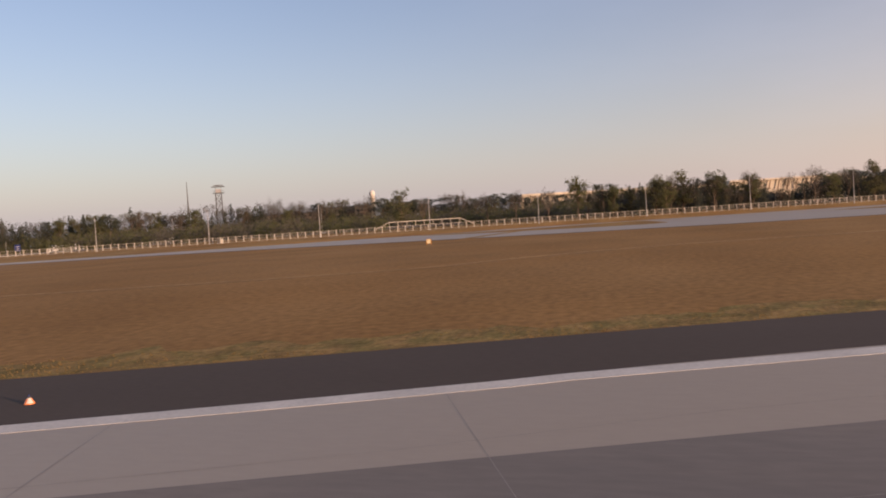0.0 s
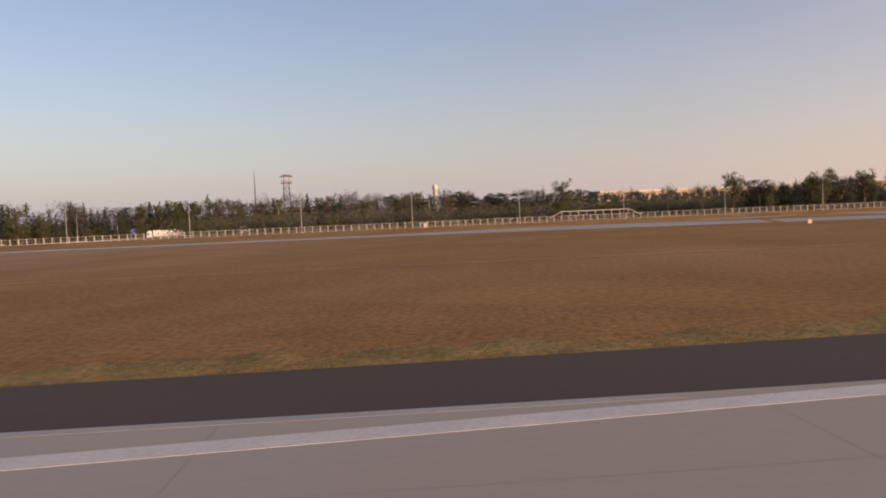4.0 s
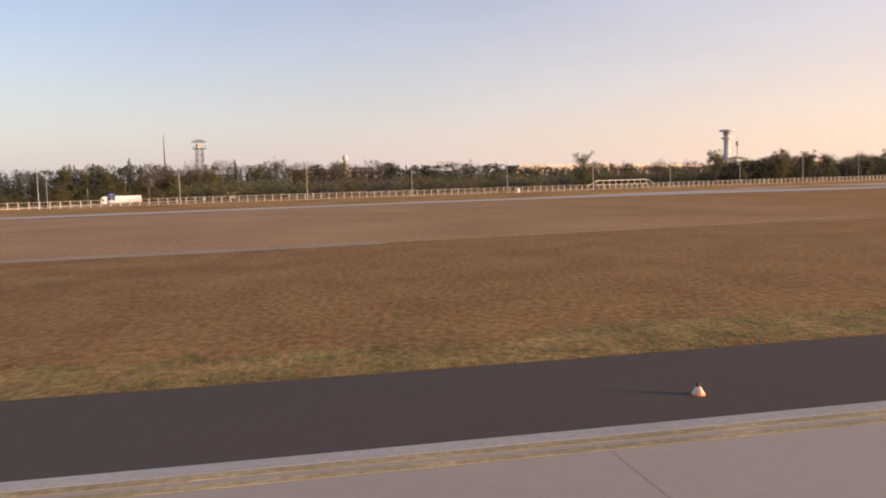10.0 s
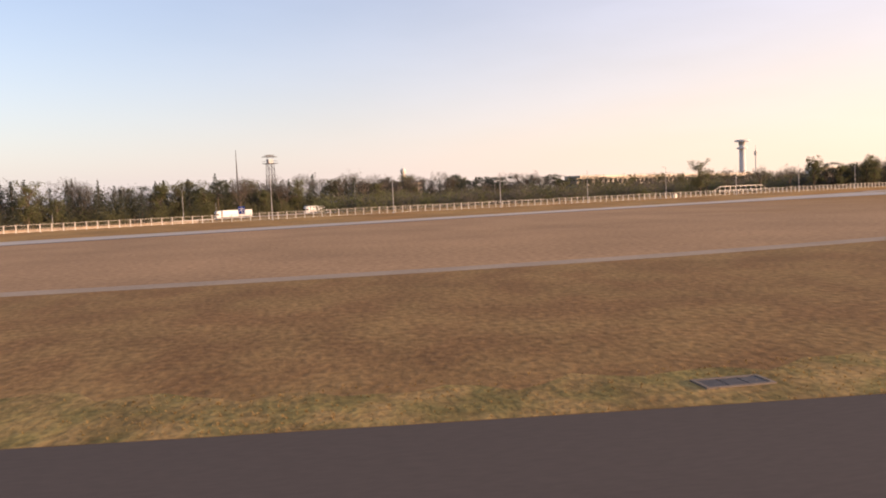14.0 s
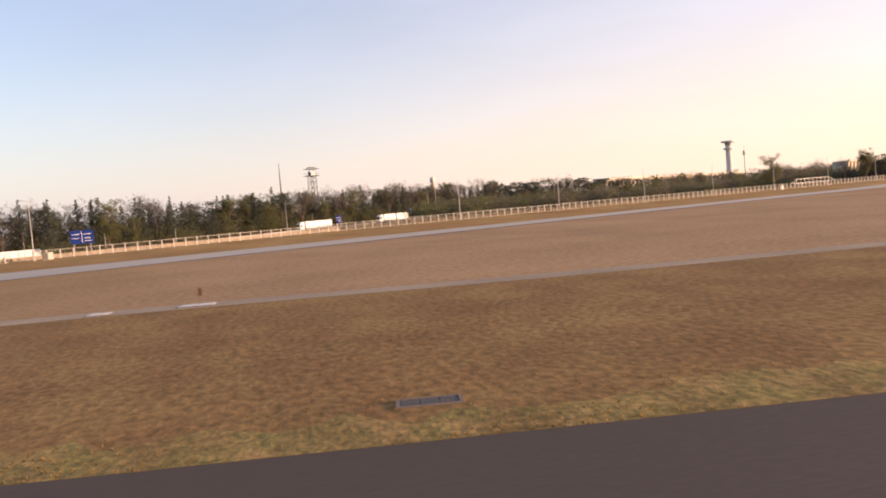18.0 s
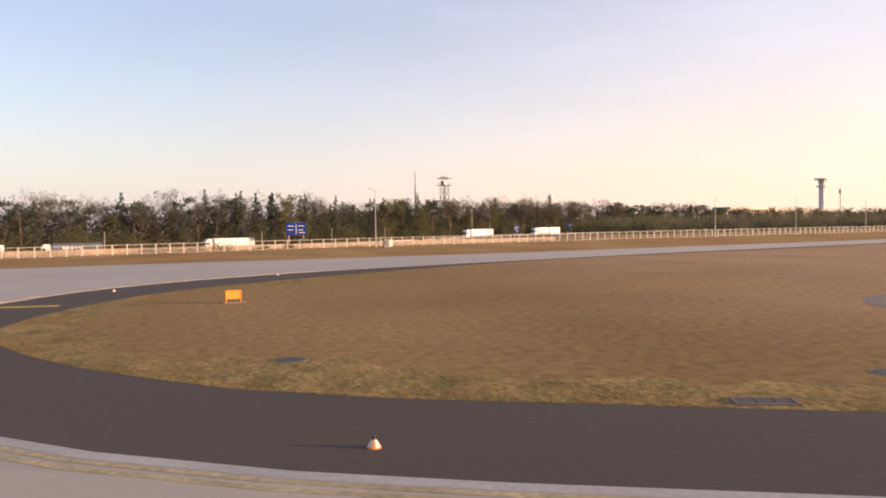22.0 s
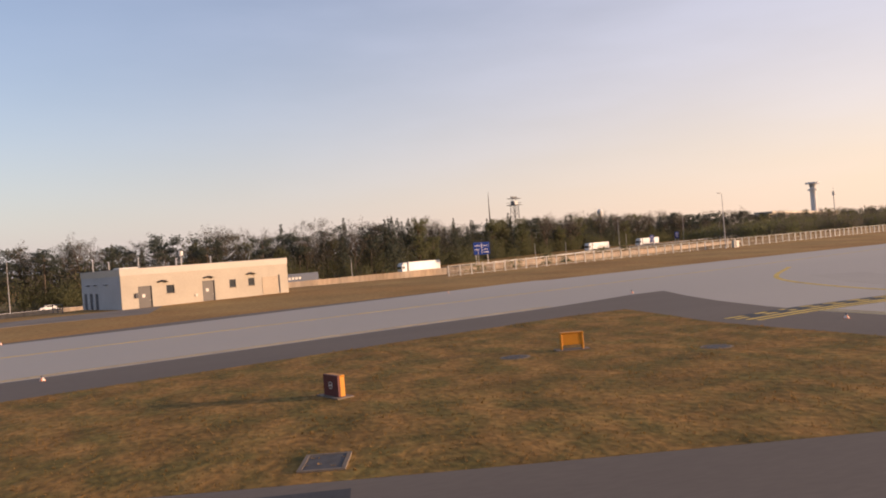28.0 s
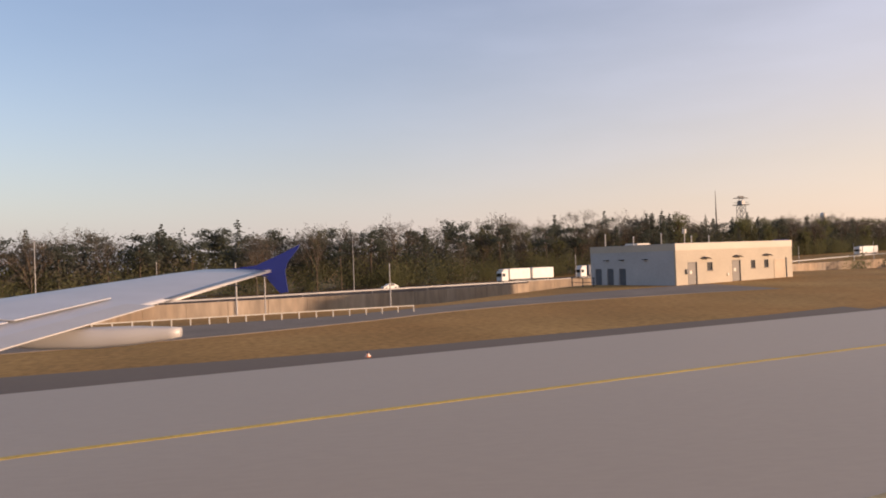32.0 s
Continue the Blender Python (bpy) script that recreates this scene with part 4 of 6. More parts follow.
TRUCKBLUE = material("lorry_slate", (0.07, 0.085, 0.12), 0.5, spread=0.08, fine=1.0)
slate = lorry(-452, TRUCKBLUE, "slate grey lorry with pale bars of lettering")
for k in range(5):
    part("letter_bar", boxes((5.5 + k * 1.1, 6.2 + k * 1.1, -1.30, -1.27, 2.3, 3.0)), WHITE, slate)


def small_car(x, y, z, rz):
    """A small white car: lower body, glazed cabin, four wheels."""
    top = holder("car", pose(x, y, z, 0, 0, rz), "small white car on the motorway", "car")
    bm = bmesh.new()
    prof = [(-2.0, 0.3), (-2.05, 0.75), (-1.2, 0.95), (-0.6, 1.42), (0.9, 1.46), (1.7, 1.0), (2.05, 0.9), (2.05, 0.3)]
    sides = [[bm.verts.new((px, w, pz)) for px, pz in prof] for w in (-0.85, 0.85)]
    bm.faces.new(sides[0])
    bm.faces.new(list(reversed(sides[1])))
    for i in range(len(prof)):
        k = (i + 1) % len(prof)
        bm.faces.new((sides[0][i], sides[1][i], sides[1][k], sides[0][k]))
    bmesh.ops.recalc_face_normals(bm, faces=bm.faces)
    part("body", bm, TRUCKWHITE, top)
    part("side_window", boxes((-0.55, 0.85, -0.87, -0.845, 1.0, 1.34)), GLASS, top)
    part("side_window", boxes((-0.55, 0.85, 0.845, 0.87, 1.0, 1.34)), GLASS, top)
    for wx_ in (-1.3, 1.3):
        for w in (-1, 1):
            w_ = part("wheel", rods([((wx_, w * 0.66, 0.31), (wx_, w * 0.88, 0.31), 0.31)], n=16), RUBBER, top)
            part("rim", rods([((wx_, w * 0.86, 0.31), (wx_, w * 0.89, 0.31), 0.18)], n=12), STEEL, w_)
    return top


small_car(-500.6, 188.5, mz(-500), 23)

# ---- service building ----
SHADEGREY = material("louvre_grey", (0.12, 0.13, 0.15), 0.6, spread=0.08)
DOORGREY = material("door_grey", (0.105, 0.095, 0.085), 0.5, spread=0.06)
ROOFING = material("roof_felt", (0.28, 0.26, 0.24), 0.9)
CORNICE = material("fascia", (0.46, 0.405, 0.33), 0.6, spread=0.05)


# greyer than the cream front: the side's shade is partly put into its colour
SIDEWALL = material("shade_grey_wall", (0.40, 0.40, 0.405), 0.85, spread=0.07, fine=5.0, coarse=0.3)


def pierced(length, height, thick, holes):
    """One wall along x with openings (x0, x1, z0, z1) cut through it."""
    xs = sorted({0.0, length, *(h[0] for h in holes), *(h[1] for h in holes)})
    zs = sorted({0.0, height, *(h[2] for h in holes), *(h[3] for h in holes)})
    bm = bmesh.new()
    made = {}

    def at(i, j, k):
        if (i, j, k) not in made:
            made[i, j, k] = bm.verts.new((xs[i], k * thick, zs[j]))
        return made[i, j, k]

    def full(i, j):
        if not (0 <= i < len(xs) - 1 and 0 <= j < len(zs) - 1):
            return False
        cx, cz = (xs[i] + xs[i + 1]) / 2, (zs[j] + zs[j + 1]) / 2
        return not any(h[0] < cx < h[1] and h[2] < cz < h[3] for h in holes)

    for i in range(len(xs) - 1):
        for j in range(len(zs) - 1):
            if not full(i, j):
                continue
            bm.faces.new((at(i, j, 0), at(i + 1, j, 0), at(i + 1, j + 1, 0), at(i, j + 1, 0)))
            bm.faces.new((at(i, j, 1), at(i, j + 1, 1), at(i + 1, j + 1, 1), at(i + 1, j, 1)))
            for (di, dj), (p, q) in {(-1, 0): ((i, j), (i, j + 1)), (1, 0): ((i + 1, j), (i + 1, j + 1)), (0, -1): ((i, j), (i + 1, j)), (0, 1): ((i, j + 1), (i + 1, j + 1))}.items():
                if not full(i + di, j + dj):
                    bm.faces.new((at(*p, 0), at(*q, 0), at(*q, 1), at(*p, 1)))
    bmesh.ops.recalc_face_normals(bm, faces=bm.faces)
    return bm


def service_building():
    L, D, H = 22.1, 16.0, 5.1
    top = holder("service_building", pose(-469.4, 81.35, -0.2, 0, 0, 27.9) @ Matrix.Diagonal((1.1, 0.906, 1.035, 1)), "low flat-roofed cream service building with grey steel doors", "building")
    doors = [(2.05, 3.55), (10.0, 11.5)]
    wins = [(5.35, 6.35), (13.55, 14.45), (16.2, 17.1)]
    # front wall built round its openings
    holes = [(a, b, 0.0, 2.85) for a, b in doors] + [(a, b, 1.75, 2.8) for a, b in wins]
    part("wall", pierced(L, H, 0.3, holes), WALLMAT, top, "cream rendered front wall")
    side = [(9.0, 10.3, 0.1, 2.3), (11.4, 12.7, 0.1, 2.3), (13.8, 15.1, 0.1, 2.3)]
    part("wall", pierced(D - 0.3, H, 0.3, [(a - 0.3, b - 0.3, z0, z1) for a, b, z0, z1 in side]), SIDEWALL, top, "grey side wall with shade mixed into its colour", m=Matrix.Translation((0.3, 0.3, 0)) @ Matrix.Rotation(math.pi / 2, 4, "Z"))
    part("wall", boxes((L - 0.3, L, 0.3, D, 0, H)), WALLMAT, top)
    part("wall", boxes((0.3, L - 0.3, D - 0.3, D, 0, H)), WALLMAT, top)
    part("roof", boxes((0.3, L - 0.3, 0.3, D - 0.3, H - 0.45, H - 0.3)), ROOFING, top)
    part("fascia", boxes((-0.04, L + 0.04, -0.04, 0.0, H - 0.75, H + 0.05), (-0.04, 0.0, 0, D, H - 0.75, H + 0.05)), CORNICE, top, "paler metal fascia")
    part("coping", boxes((-0.07, L + 0.07, -0.07, 0.34, H + 0.05, H + 0.1), (-0.07, 0.34, 0.34, D, H + 0.05, H + 0.1), (L - 0.34, L + 0.07, 0.34, D, H, H + 0.1), (0.3, L - 0.3, D - 0.34, D + 0.07, H, H + 0.1)), STEEL, top)
    part("plinth", boxes((-0.02, L + 0.02, -0.03, 0.0, 0, 0.18)), KERB, top)
    for a, b in doors:
        d = part("door", boxes((a, b, 0.12, 0.18, 0.0, 2.85), bevel=0.01), DOORGREY, top, "grey steel door")
        part("frame", boxes((a - 0.06, a, -0.02, 0.16, 0, 2.91), (b, b + 0.06, -0.02, 0.16, 0, 2.91), (a, b, -0.02, 0.16, 2.85, 2.91)), DARK, d)
        part("handle", boxes((b - 0.25, b - 0.12, 0.06, 0.12, 1.05, 1.11)), STEEL, d)
        part("notice", boxes((a + 0.4, a + 0.75, 0.11, 0.12, 1.5, 1.9)), WHITE, d, "small pale notice")
    for a, b in wins:
        w = part("window", boxes((a, b, 0.14, 0.17, 1.75, 2.8)), GLASS, top, "small dark window")
        part("frame", boxes((a, a + 0.06, 0.06, 0.14, 1.75, 2.8), (b - 0.06, b, 0.06, 0.14, 1.75, 2.8), (a + 0.06, b - 0.06, 0.06, 0.14, 1.75, 1.81), (a + 0.06, b - 0.06, 0.06, 0.14, 2.74, 2.8)), DARK, w)
        part("sill", boxes((a - 0.06, b + 0.06, -0.06, 0.06, 1.69, 1.75)), KERB, w)
    for c, z in ((4.9, 3.2), (10.75, 3.25), (16.6, 3.25)):
        bm = bmesh.new()
        n = 8
        ring = [(c - 0.75 + 1.5 * k / n, 0.22 * math.sin(math.pi * k / n)) for k in range(n + 1)]
        for k in range(n):
            (xa, za), (xb, zb) = ring[k], ring[k + 1]
            q = [bm.verts.new(v) for v in ((xa, -0.6, z + za), (xb, -0.6, z + zb), (xb, 0, z + zb + 0.1), (xa, 0, z + za + 0.1))]
            bm.faces.new(q)
            q2 = [bm.verts.new(v) for v in ((xa, -0.6, z + za - 0.05), (xa, 0, z + za + 0.05), (xb, 0, z + zb + 0.05), (xb, -0.6, z + zb - 0.05))]
            bm.faces.new(q2)
        part("canopy", bm, DARK, top, "small curved grey canopy")
    for a, b, z0, z1 in side:
        lv = part("louvre_door", boxes((0.12, 0.16, a, b, z0, z1)), SHADEGREY, top, "grey louvred door")
        for k in range(9):
            part("slat", boxes((0.04, 0.12, a + 0.05, b - 0.05, z0 + 0.1 + k * 0.235, z0 + 0.16 + k * 0.235)), SHADEGREY, lv)
    for c in (5.2, 9.6, 12.6):
        part("canopy", boxes((-0.4, 0.0, c - 0.35, c + 0.35, 3.35, 3.43)), DARK, top)
    part("panel", boxes((18.2, 20.5, -0.05, 0.0, 0.35, 2.75), bevel=0.01), material("beige_panel", (0.36, 0.285, 0.20), 0.6), top, "beige metal panel")
    part("downpipe", boxes((20.7, 20.82, -0.12, 0.0, 0.3, 2.9)), DARK, top)
    part("wall_box", boxes((1.55, 1.9, -0.22, 0.0, 1.5, 2.1), bevel=0.02), DARK, top)
    part("wall_box", boxes((8.9, 9.2, -0.12, 0.0, 1.0, 1.3), bevel=0.02), WHITE, top)
    for x_, y_, h_ in ((1.5, 9, 1.1), (4.5, 7, 1.4), (9.0, 6, 1.0), (1.0, 14, 1.6), (14.5, 8, 1.0)):
        v = part("roof_vent", rods([((x_, y_, H - 0.3), (x_, y_, H + h_), 0.07)]), STEEL, top)
        part("cowl", rods([((x_, y_, H + h_), (x_, y_, H + h_ + 0.14), 0.16, 0.03)]), STEEL, v)
    m_ = part("aerial", rods([((10.8, 9, H - 0.3), (10.8, 9, H + 2.0), 0.05)]), WHITE, top)
    part("aerial_drum", rods([((10.8, 9, H + 1.5), (10.8, 9, H + 2.1), 0.28)], n=12), WHITE, m_)
    part("skylight", boxes((3, 5.4, 10, 12.5, H - 0.3, H + 0.35), bevel=0.1), WHITE, top)
    return top


service_building()
rack = holder("pipe_rack", pose(-478.6, 90.0, 0.0, 0, 0, 118), "low dark steel rack beside the building", "rack")
for i in range(3):
    part("post", boxes((i * 2 - 2.05, i * 2 - 1.95, -0.05, 0.05, 0, 1.2)), DARK, rack)
part("rail", boxes((-2.2, 2.2, -0.06, 0.06, 1.1, 1.2)), DARK, rack)
part("rail", boxes((-2.2, 2.2, -0.06, 0.06, 0.5, 0.58)), DARK, rack)


# ---- masts, lamps and towers ----
def lamp_post(x, y, z, h, label, arm=True):
    top = holder("lamp_post", pose(x, y, z), label, "lamp post", "lamp posts by the fence")
    part("foot", rods([((0, 0, -0.05), (0, 0, 0.35), 0.2, 0.16)], n=12), STEEL, top)
    part("pole", rods([((0, 0, 0.35), (0, 0, h), 0.11, 0.055)], n=10), STEEL, top)
    if arm:
        part("arm", rods([((0, 0, h - 0.05), (-0.7, -0.3, h + 0.12), 0.045)]), STEEL, top)
        part("lamp_head", boxes((-1.3, -0.6, -0.45, -0.2, h + 0.08, h + 0.22), bevel=0.03), STEEL, top, "flat grey lamp head")
    return top


for x, h, arm in ((-358.4, 11.2, True), (-268.2, 10.2, False), (-237.1, 10.2, False), (-205, 10.2, False), (-174.9, 10.2, False), (-144, 10.4, True), (-113, 10.2, False), (-82, 10.2, False), (-51, 10.2, False), (-20.1, 10.2, False), (10.1, 10.2, False), (40.5, 10.2, False), (71, 10.2, False)):
    p = fence_at(x)
    lamp_post(p.x, p.y - 3.2, 0.9 * p.z, h, "tall grey steel lamp post beside the fence", arm)
for x, y, z, h in ((-509.6, 190, -3.2, 13.2), (-575, 160, -3.2, 14.5), (-548, 150, -3.2, 9), (-503.9, 89.3, -3, 7.0), (-520, 93, -3, 6.5), (-384.6, 199, -1.9, 6.2), (-364, 205, -1.6, 6.2), (-346, 222, -1.2, 6), (-425, 185, -2.6, 7), (-455, 178, -2.8, 7), (-300, 265, -0.6, 7), (-232, 300, 0, 8), (-520, 70, -1.5, 6.2), (-245, 310, 0.3, 12), (-176, 330, 0.8, 12), (-310, 252, -0.4, 12)):
    lamp_post(x, y, z, h, "slim grey steel mast beside the motorway", False)


def cabinet(x, y, z):
    top = holder("control_cabinet", pose(x, y, z, 0, 0, 22), "grey green electrical cabinet at the foot of a lamp post", "cabinet", "electrical cabinets")
    for k in range(2):
        b = part("body", boxes((k * 0.95, k * 0.95 + 0.9, -0.25, 0.25, 0.1, 1.5), bevel=0.02), material("cabinet_grey", (0.30, 0.31, 0.28), 0.6), top)
        part("door", boxes((k * 0.95 + 0.05, k * 0.95 + 0.85, -0.27, -0.25, 0.16, 1.42)), CREAM if k else DOORGREY, b)
    part("plinth", boxes((-0.05, 1.9, -0.28, 0.28, -0.05, 0.1)), KERB, top)
    return top


cabinet(-356.9, 114.4, 0.6)
cabinet(-141.6, 198.9, 0.95)


def lattice_tower(x, y, z, h):
    top = holder("lattice_tower", pose(x, y, z, 0, 0, 30), "grey steel lattice radar tower rising over the woods", "tower")
    for sx in (-1, 1):
        for sy in (-1, 1):
            part("leg", rods([((sx * 2.4, sy * 2.4, 0), (sx * 1.7, sy * 1.7, h - 4.4), 0.17, 0.14)]), TOWERSTEEL, top)
    rows = []
    n = 9
    for k in range(n):
        z0, z1 = (h - 4.4) * k / n, (h - 4.4) * (k + 1) / n
        r0, r1 = 2.4 - 0.7 * k / n, 2.4 - 0.7 * (k + 1) / n
        for i in range(4):
            c = [(-1, -1), (1, -1), (1, 1), (-1, 1)]
            a, b = c[i], c[(i + 1) % 4]
            rows += [((a[0] * r0, a[1] * r0, z0), (b[0] * r1, b[1] * r1, z1), 0.07), ((b[0] * r0, b[1] * r0, z0), (a[0] * r1, a[1] * r1, z1), 0.07), ((a[0] * r1, a[1] * r1, z1), (b[0] * r1, b[1] * r1, z1), 0.07)]
    part("bracing", rods(rows, n=4), TOWERSTEEL, top)
    deck = part("platform", boxes((-3.3, 3.3, -3.3, 3.3, h - 4.4, h - 4.1)), TOWERSTEEL, top)
    part("railing", boxes((-3.3, 3.3, -3.3, -3.2, h - 3.0, h - 2.9), (-3.3, 3.3, 3.2, 3.3, h - 3.0, h - 2.9), (-3.3, -3.2, -3.2, 3.2, h - 3.0, h - 2.9), (3.2, 3.3, -3.2, 3.2, h - 3.0, h - 2.9)), TOWERSTEEL, deck)
    part("upper_platform", boxes((-3.9, 3.9, -2.2, 2.2, h - 0.5, h - 0.2)), TOWERSTEEL, top)
    part("cabin", boxes((-1.5, 1.5, -1.5, 1.5, h - 4.1, h - 1.8), bevel=0.05), STEEL, top, "grey equipment cabin")
    for s in (-1, 1):
        part("support", rods([((s * 1.6, 0, h - 4.1), (s * 1.6, 0, h - 0.5), 0.12)]), TOWERSTEEL, top)
        part("antenna", rods([((s * 2.8, 0, h - 0.2), (s * 2.8, 0, h + 0.9), 0.12)]), TOWERSTEEL, top)
    part("radar_bar", boxes((-2.3, 2.3, -0.2, 0.2, h + 0.2, h + 0.8), bevel=0.05), TOWERSTEEL, top)
    return top


lattice_tower(-291.6, 414.6, -1, 34.2)
needle = holder("needle_mast", pose(-309.8, 408, -1), "thin tapering grey radio mast", "mast")
part("shaft", rods([((0, 0, 0), (0, 0, 27), 0.5, 0.34)], n=10), TOWERSTEEL, needle)
part("whip", rods([((0, 0, 27), (0, 0, 38), 0.3, 0.12)], n=8), TOWERSTEEL, needle)


TOWERGREY = material("pale_tower_concrete", (0.60, 0.575, 0.55), 0.8, spread=0.06, fine=0.6)


def column_tower(x, y, h):
    top = holder("control_tower", pose(x, y, 0), "pale concrete column tower with a flat broad head", "tower")
    part("shaft", rods([((0, 0, 0), (0, 0, h - 5), 3.1, 2.9)], n=20), TOWERGREY, top)
    part("gallery", rods([((0, 0, h - 8.6), (0, 0, h - 7.8), 5.0, 5.0)], n=20), TOWERGREY, top)
    part("gallery_rail", rods([((0, 0, h - 7.8), (0, 0, h - 6.9), 4.9, 4.9)], n=20), TOWERGREY, top)
    part("cab", rods([((0, 0, h - 5), (0, 0, h - 1.6), 3.1, 3.6)], n=20), STEEL, top, "grey cab under the roof")
    part("roof", rods([((0, 0, h - 1.6), (0, 0, h), 7.0, 6.8)], n=20), TOWERGREY, top)
    return top


column_tower(131.1, 660.7, 47.5)
mst = holder("radio_mast", pose(125.1, 625.6, 0), "slim pale radio mast with a drum of antennas", "mast")
part("shaft", rods([((0, 0, 0), (0, 0, 31), 0.6, 0.4)], n=10), STEEL, mst)
part("drum", rods([((0, 0, 31), (0, 0, 35), 1.3, 1.3)], n=14), STEEL, mst)
part("spike", rods([((0, 0, 35), (0, 0, 40), 0.25, 0.08)], n=8), STEEL, mst)
dome = holder("radome_tower", pose(-210.5, 466, 0), "slim tower with a small white radome", "tower")
part("shaft", rods([((0, 0, 0), (0, 0, 21), 1.6, 1.5)], n=14), CORNICE, dome)
bm = bmesh.new()
bmesh.ops.create_uvsphere(bm, u_segments=18, v_segments=12, radius=1.9, matrix=Matrix.Translation((0, 0, 23.2)) @ Matrix.Diagonal((1, 1, 1.25, 1)))
part("radome", bm, WHITE, dome, "bright white radome", smooth=True)

# ---- flat buildings and the long trestle hall behind the woods ----
FARWALL = material("far_facade", (0.27, 0.225, 0.18), 0.8, spread=0.06, fine=0.5, coarse=0.05)
FARROOF = material("far_roof", (0.10, 0.10, 0.11), 0.8)


def far_block(x, y, rz, w, d, h, storeys, cols, label):
    top = holder("flat_building", pose(x, y, 0, 0, 0, rz), label, "building", "flat buildings behind the woods")
    part("wall", boxes((-w / 2, w / 2, -d / 2, d / 2, 0, h)), FARWALL, top)
    part("roof", boxes((-w / 2 - 0.6, w / 2 + 0.6, -d / 2 - 0.6, d / 2 + 0.6, h, h + 1.0)), FARROOF, top, "dark overhanging flat roof")
    for s in range(storeys):
        z = h - 3.0 - 3.3 * s
        for c in range(cols):
            a = -w / 2 + 1.0 + (w - 2) * c / cols
            part("window", boxes((a, a + (w - 2) / cols * 0.7, -d / 2 - 0.06, -d / 2 - 0.005, z, z + 1.6)), GLASS, top)
    return top


far_block(-232, 480, 20, 26, 14, 15.6, 3, 8, "flat-roofed pale building above the trees")
far_block(-205, 500, 20, 20, 12, 16.4, 3, 6, "flat-roofed pale building above the trees")
far_block(-330, 560, 10, 60, 14, 15.5, 2, 14, "long low pale building far behind the woods")
far_block(-150, 455, 20, 22, 10, 10.4, 2, 6, "pale building seen between the pine trunks")
hall = holder("trestle_hall", pose(-102, 428, 0, 0, 0, 39.3), "long pale elevated hall on slanted trestles behind the woods", "building")
HALLWALL = material("hall_facade", (0.50, 0.43, 0.34), 0.8, spread=0.08, fine=0.5, coarse=0.05)
part("deck", boxes((0, 272, 0, 12, 13.6, 14.9)), HALLWALL, hall, "pale long roof band")
part("base", boxes((0, 272, 2.5, 12, 0, 13.6)), HALLWALL, hall)
part("sill_band", boxes((0, 272, 0, 2.5, 8.4, 9.0)), HALLWALL, hall)
for k in range(45):
    a = 1 + k * 6
    part("trestle", rods([((a, 0.2, 8.9), (a + 2.4, 0.2, 13.7), 0.26)], n=6), HALLWALL, hall)
    part("window", boxes((a + 1.4, a + 5.2, 2.44, 2.495, 9.6, 12.6)), GLASS, hall)


COLUMN = material("brown_columns", (0.17, 0.11, 0.075), 0.8, spread=0.1)
stand = holder("trestle_hall", pose(6, 343, 0, 0, 0, 24), "pale hall with slanted brown columns close behind the trees", "building")
part("deck", boxes((0, 56, 0, 10, 11.6, 12.3)), HALLWALL, stand, "pale roof band")
part("base", boxes((0, 56, 1.2, 10, 0, 11.6)), HALLWALL, stand)
part("ledge", boxes((0, 56, 0, 1.2, 7.0, 7.5)), HALLWALL, stand)
for k in range(14):
    a = 0.6 + k * 3.9
    part("trestle", rods([((a, 0.2, 7.4), (a + 1.2, 0.2, 11.7), 0.26)], n=6), COLUMN, stand)


# ---- footbridge-like stand by the fence, blue road signs ----
def rail_bridge():
    top = holder("rail_bridge", pose(-104, 242.5, 1.0, 0, 0, 21.5), "low white-railed bridge parapet behind the fence", "bridge")
    part("deck", boxes((-1, 24.5, -1.2, 1.2, 1.1, 1.5)), DARK, top)
    part("top_rail", boxes((0, 24, -1.25, -1.13, 3.0, 3.22)), CREAM, top)
    for k in range(9):
        part("post", boxes((k * 2.95, k * 2.95 + 0.16, -1.25, -1.1, 1.5, 3.0)), CREAM, top)
    for s, a in ((-1, 0), (1, 24)):
        part("ramp_rail", rods([((a, -1.2, 3.1), (a + s * 4.5, -1.2, 1.0), 0.1)]), CREAM, top)
    for a in (3, 12, 21):
        part("pier", boxes((a, a + 0.6, -1, 1, -1.5, 1.1)), KERB, top)
    return top


rail_bridge()
SIGNBLUE = material("motorway_blue", (0.010, 0.030, 0.15), 0.8, spread=0.08, spec=0.08)


def road_sign(x, y, z, w, h, foot, rz, label, bars=True):
    top = holder("road_sign", pose(x, y, z, 0, 0, rz), label, "sign", "blue motorway signs")
    part("panel", boxes((-w / 2, w / 2, -0.05, 0.05, foot, foot + h), bevel=0.02), SIGNBLUE, top)
    for s in (-1, 1):
        part("post", boxes((s * w * 0.36 - 0.1, s * w * 0.36 + 0.1, 0.05, 0.25, -0.2, foot + h)), STEEL, top)
    if bars:
        part("bar", boxes((-0.07, 0.07, -0.065, -0.05, foot + 0.3, foot + h - 0.3)), WHITE, top, "white divider")
        for a, b, c in ((-0.42, -0.1, 0.72), (0.08, 0.4, 0.72), (-0.42, -0.14, 0.42), (0.1, 0.36, 0.42), (0.1, 0.42, 0.2)):
            part("bar", boxes((a * w, b * w, -0.065, -0.05, foot + c * h - 0.08, foot + c * h + 0.08)), WHITE, top, "white bar of lettering")
    return top


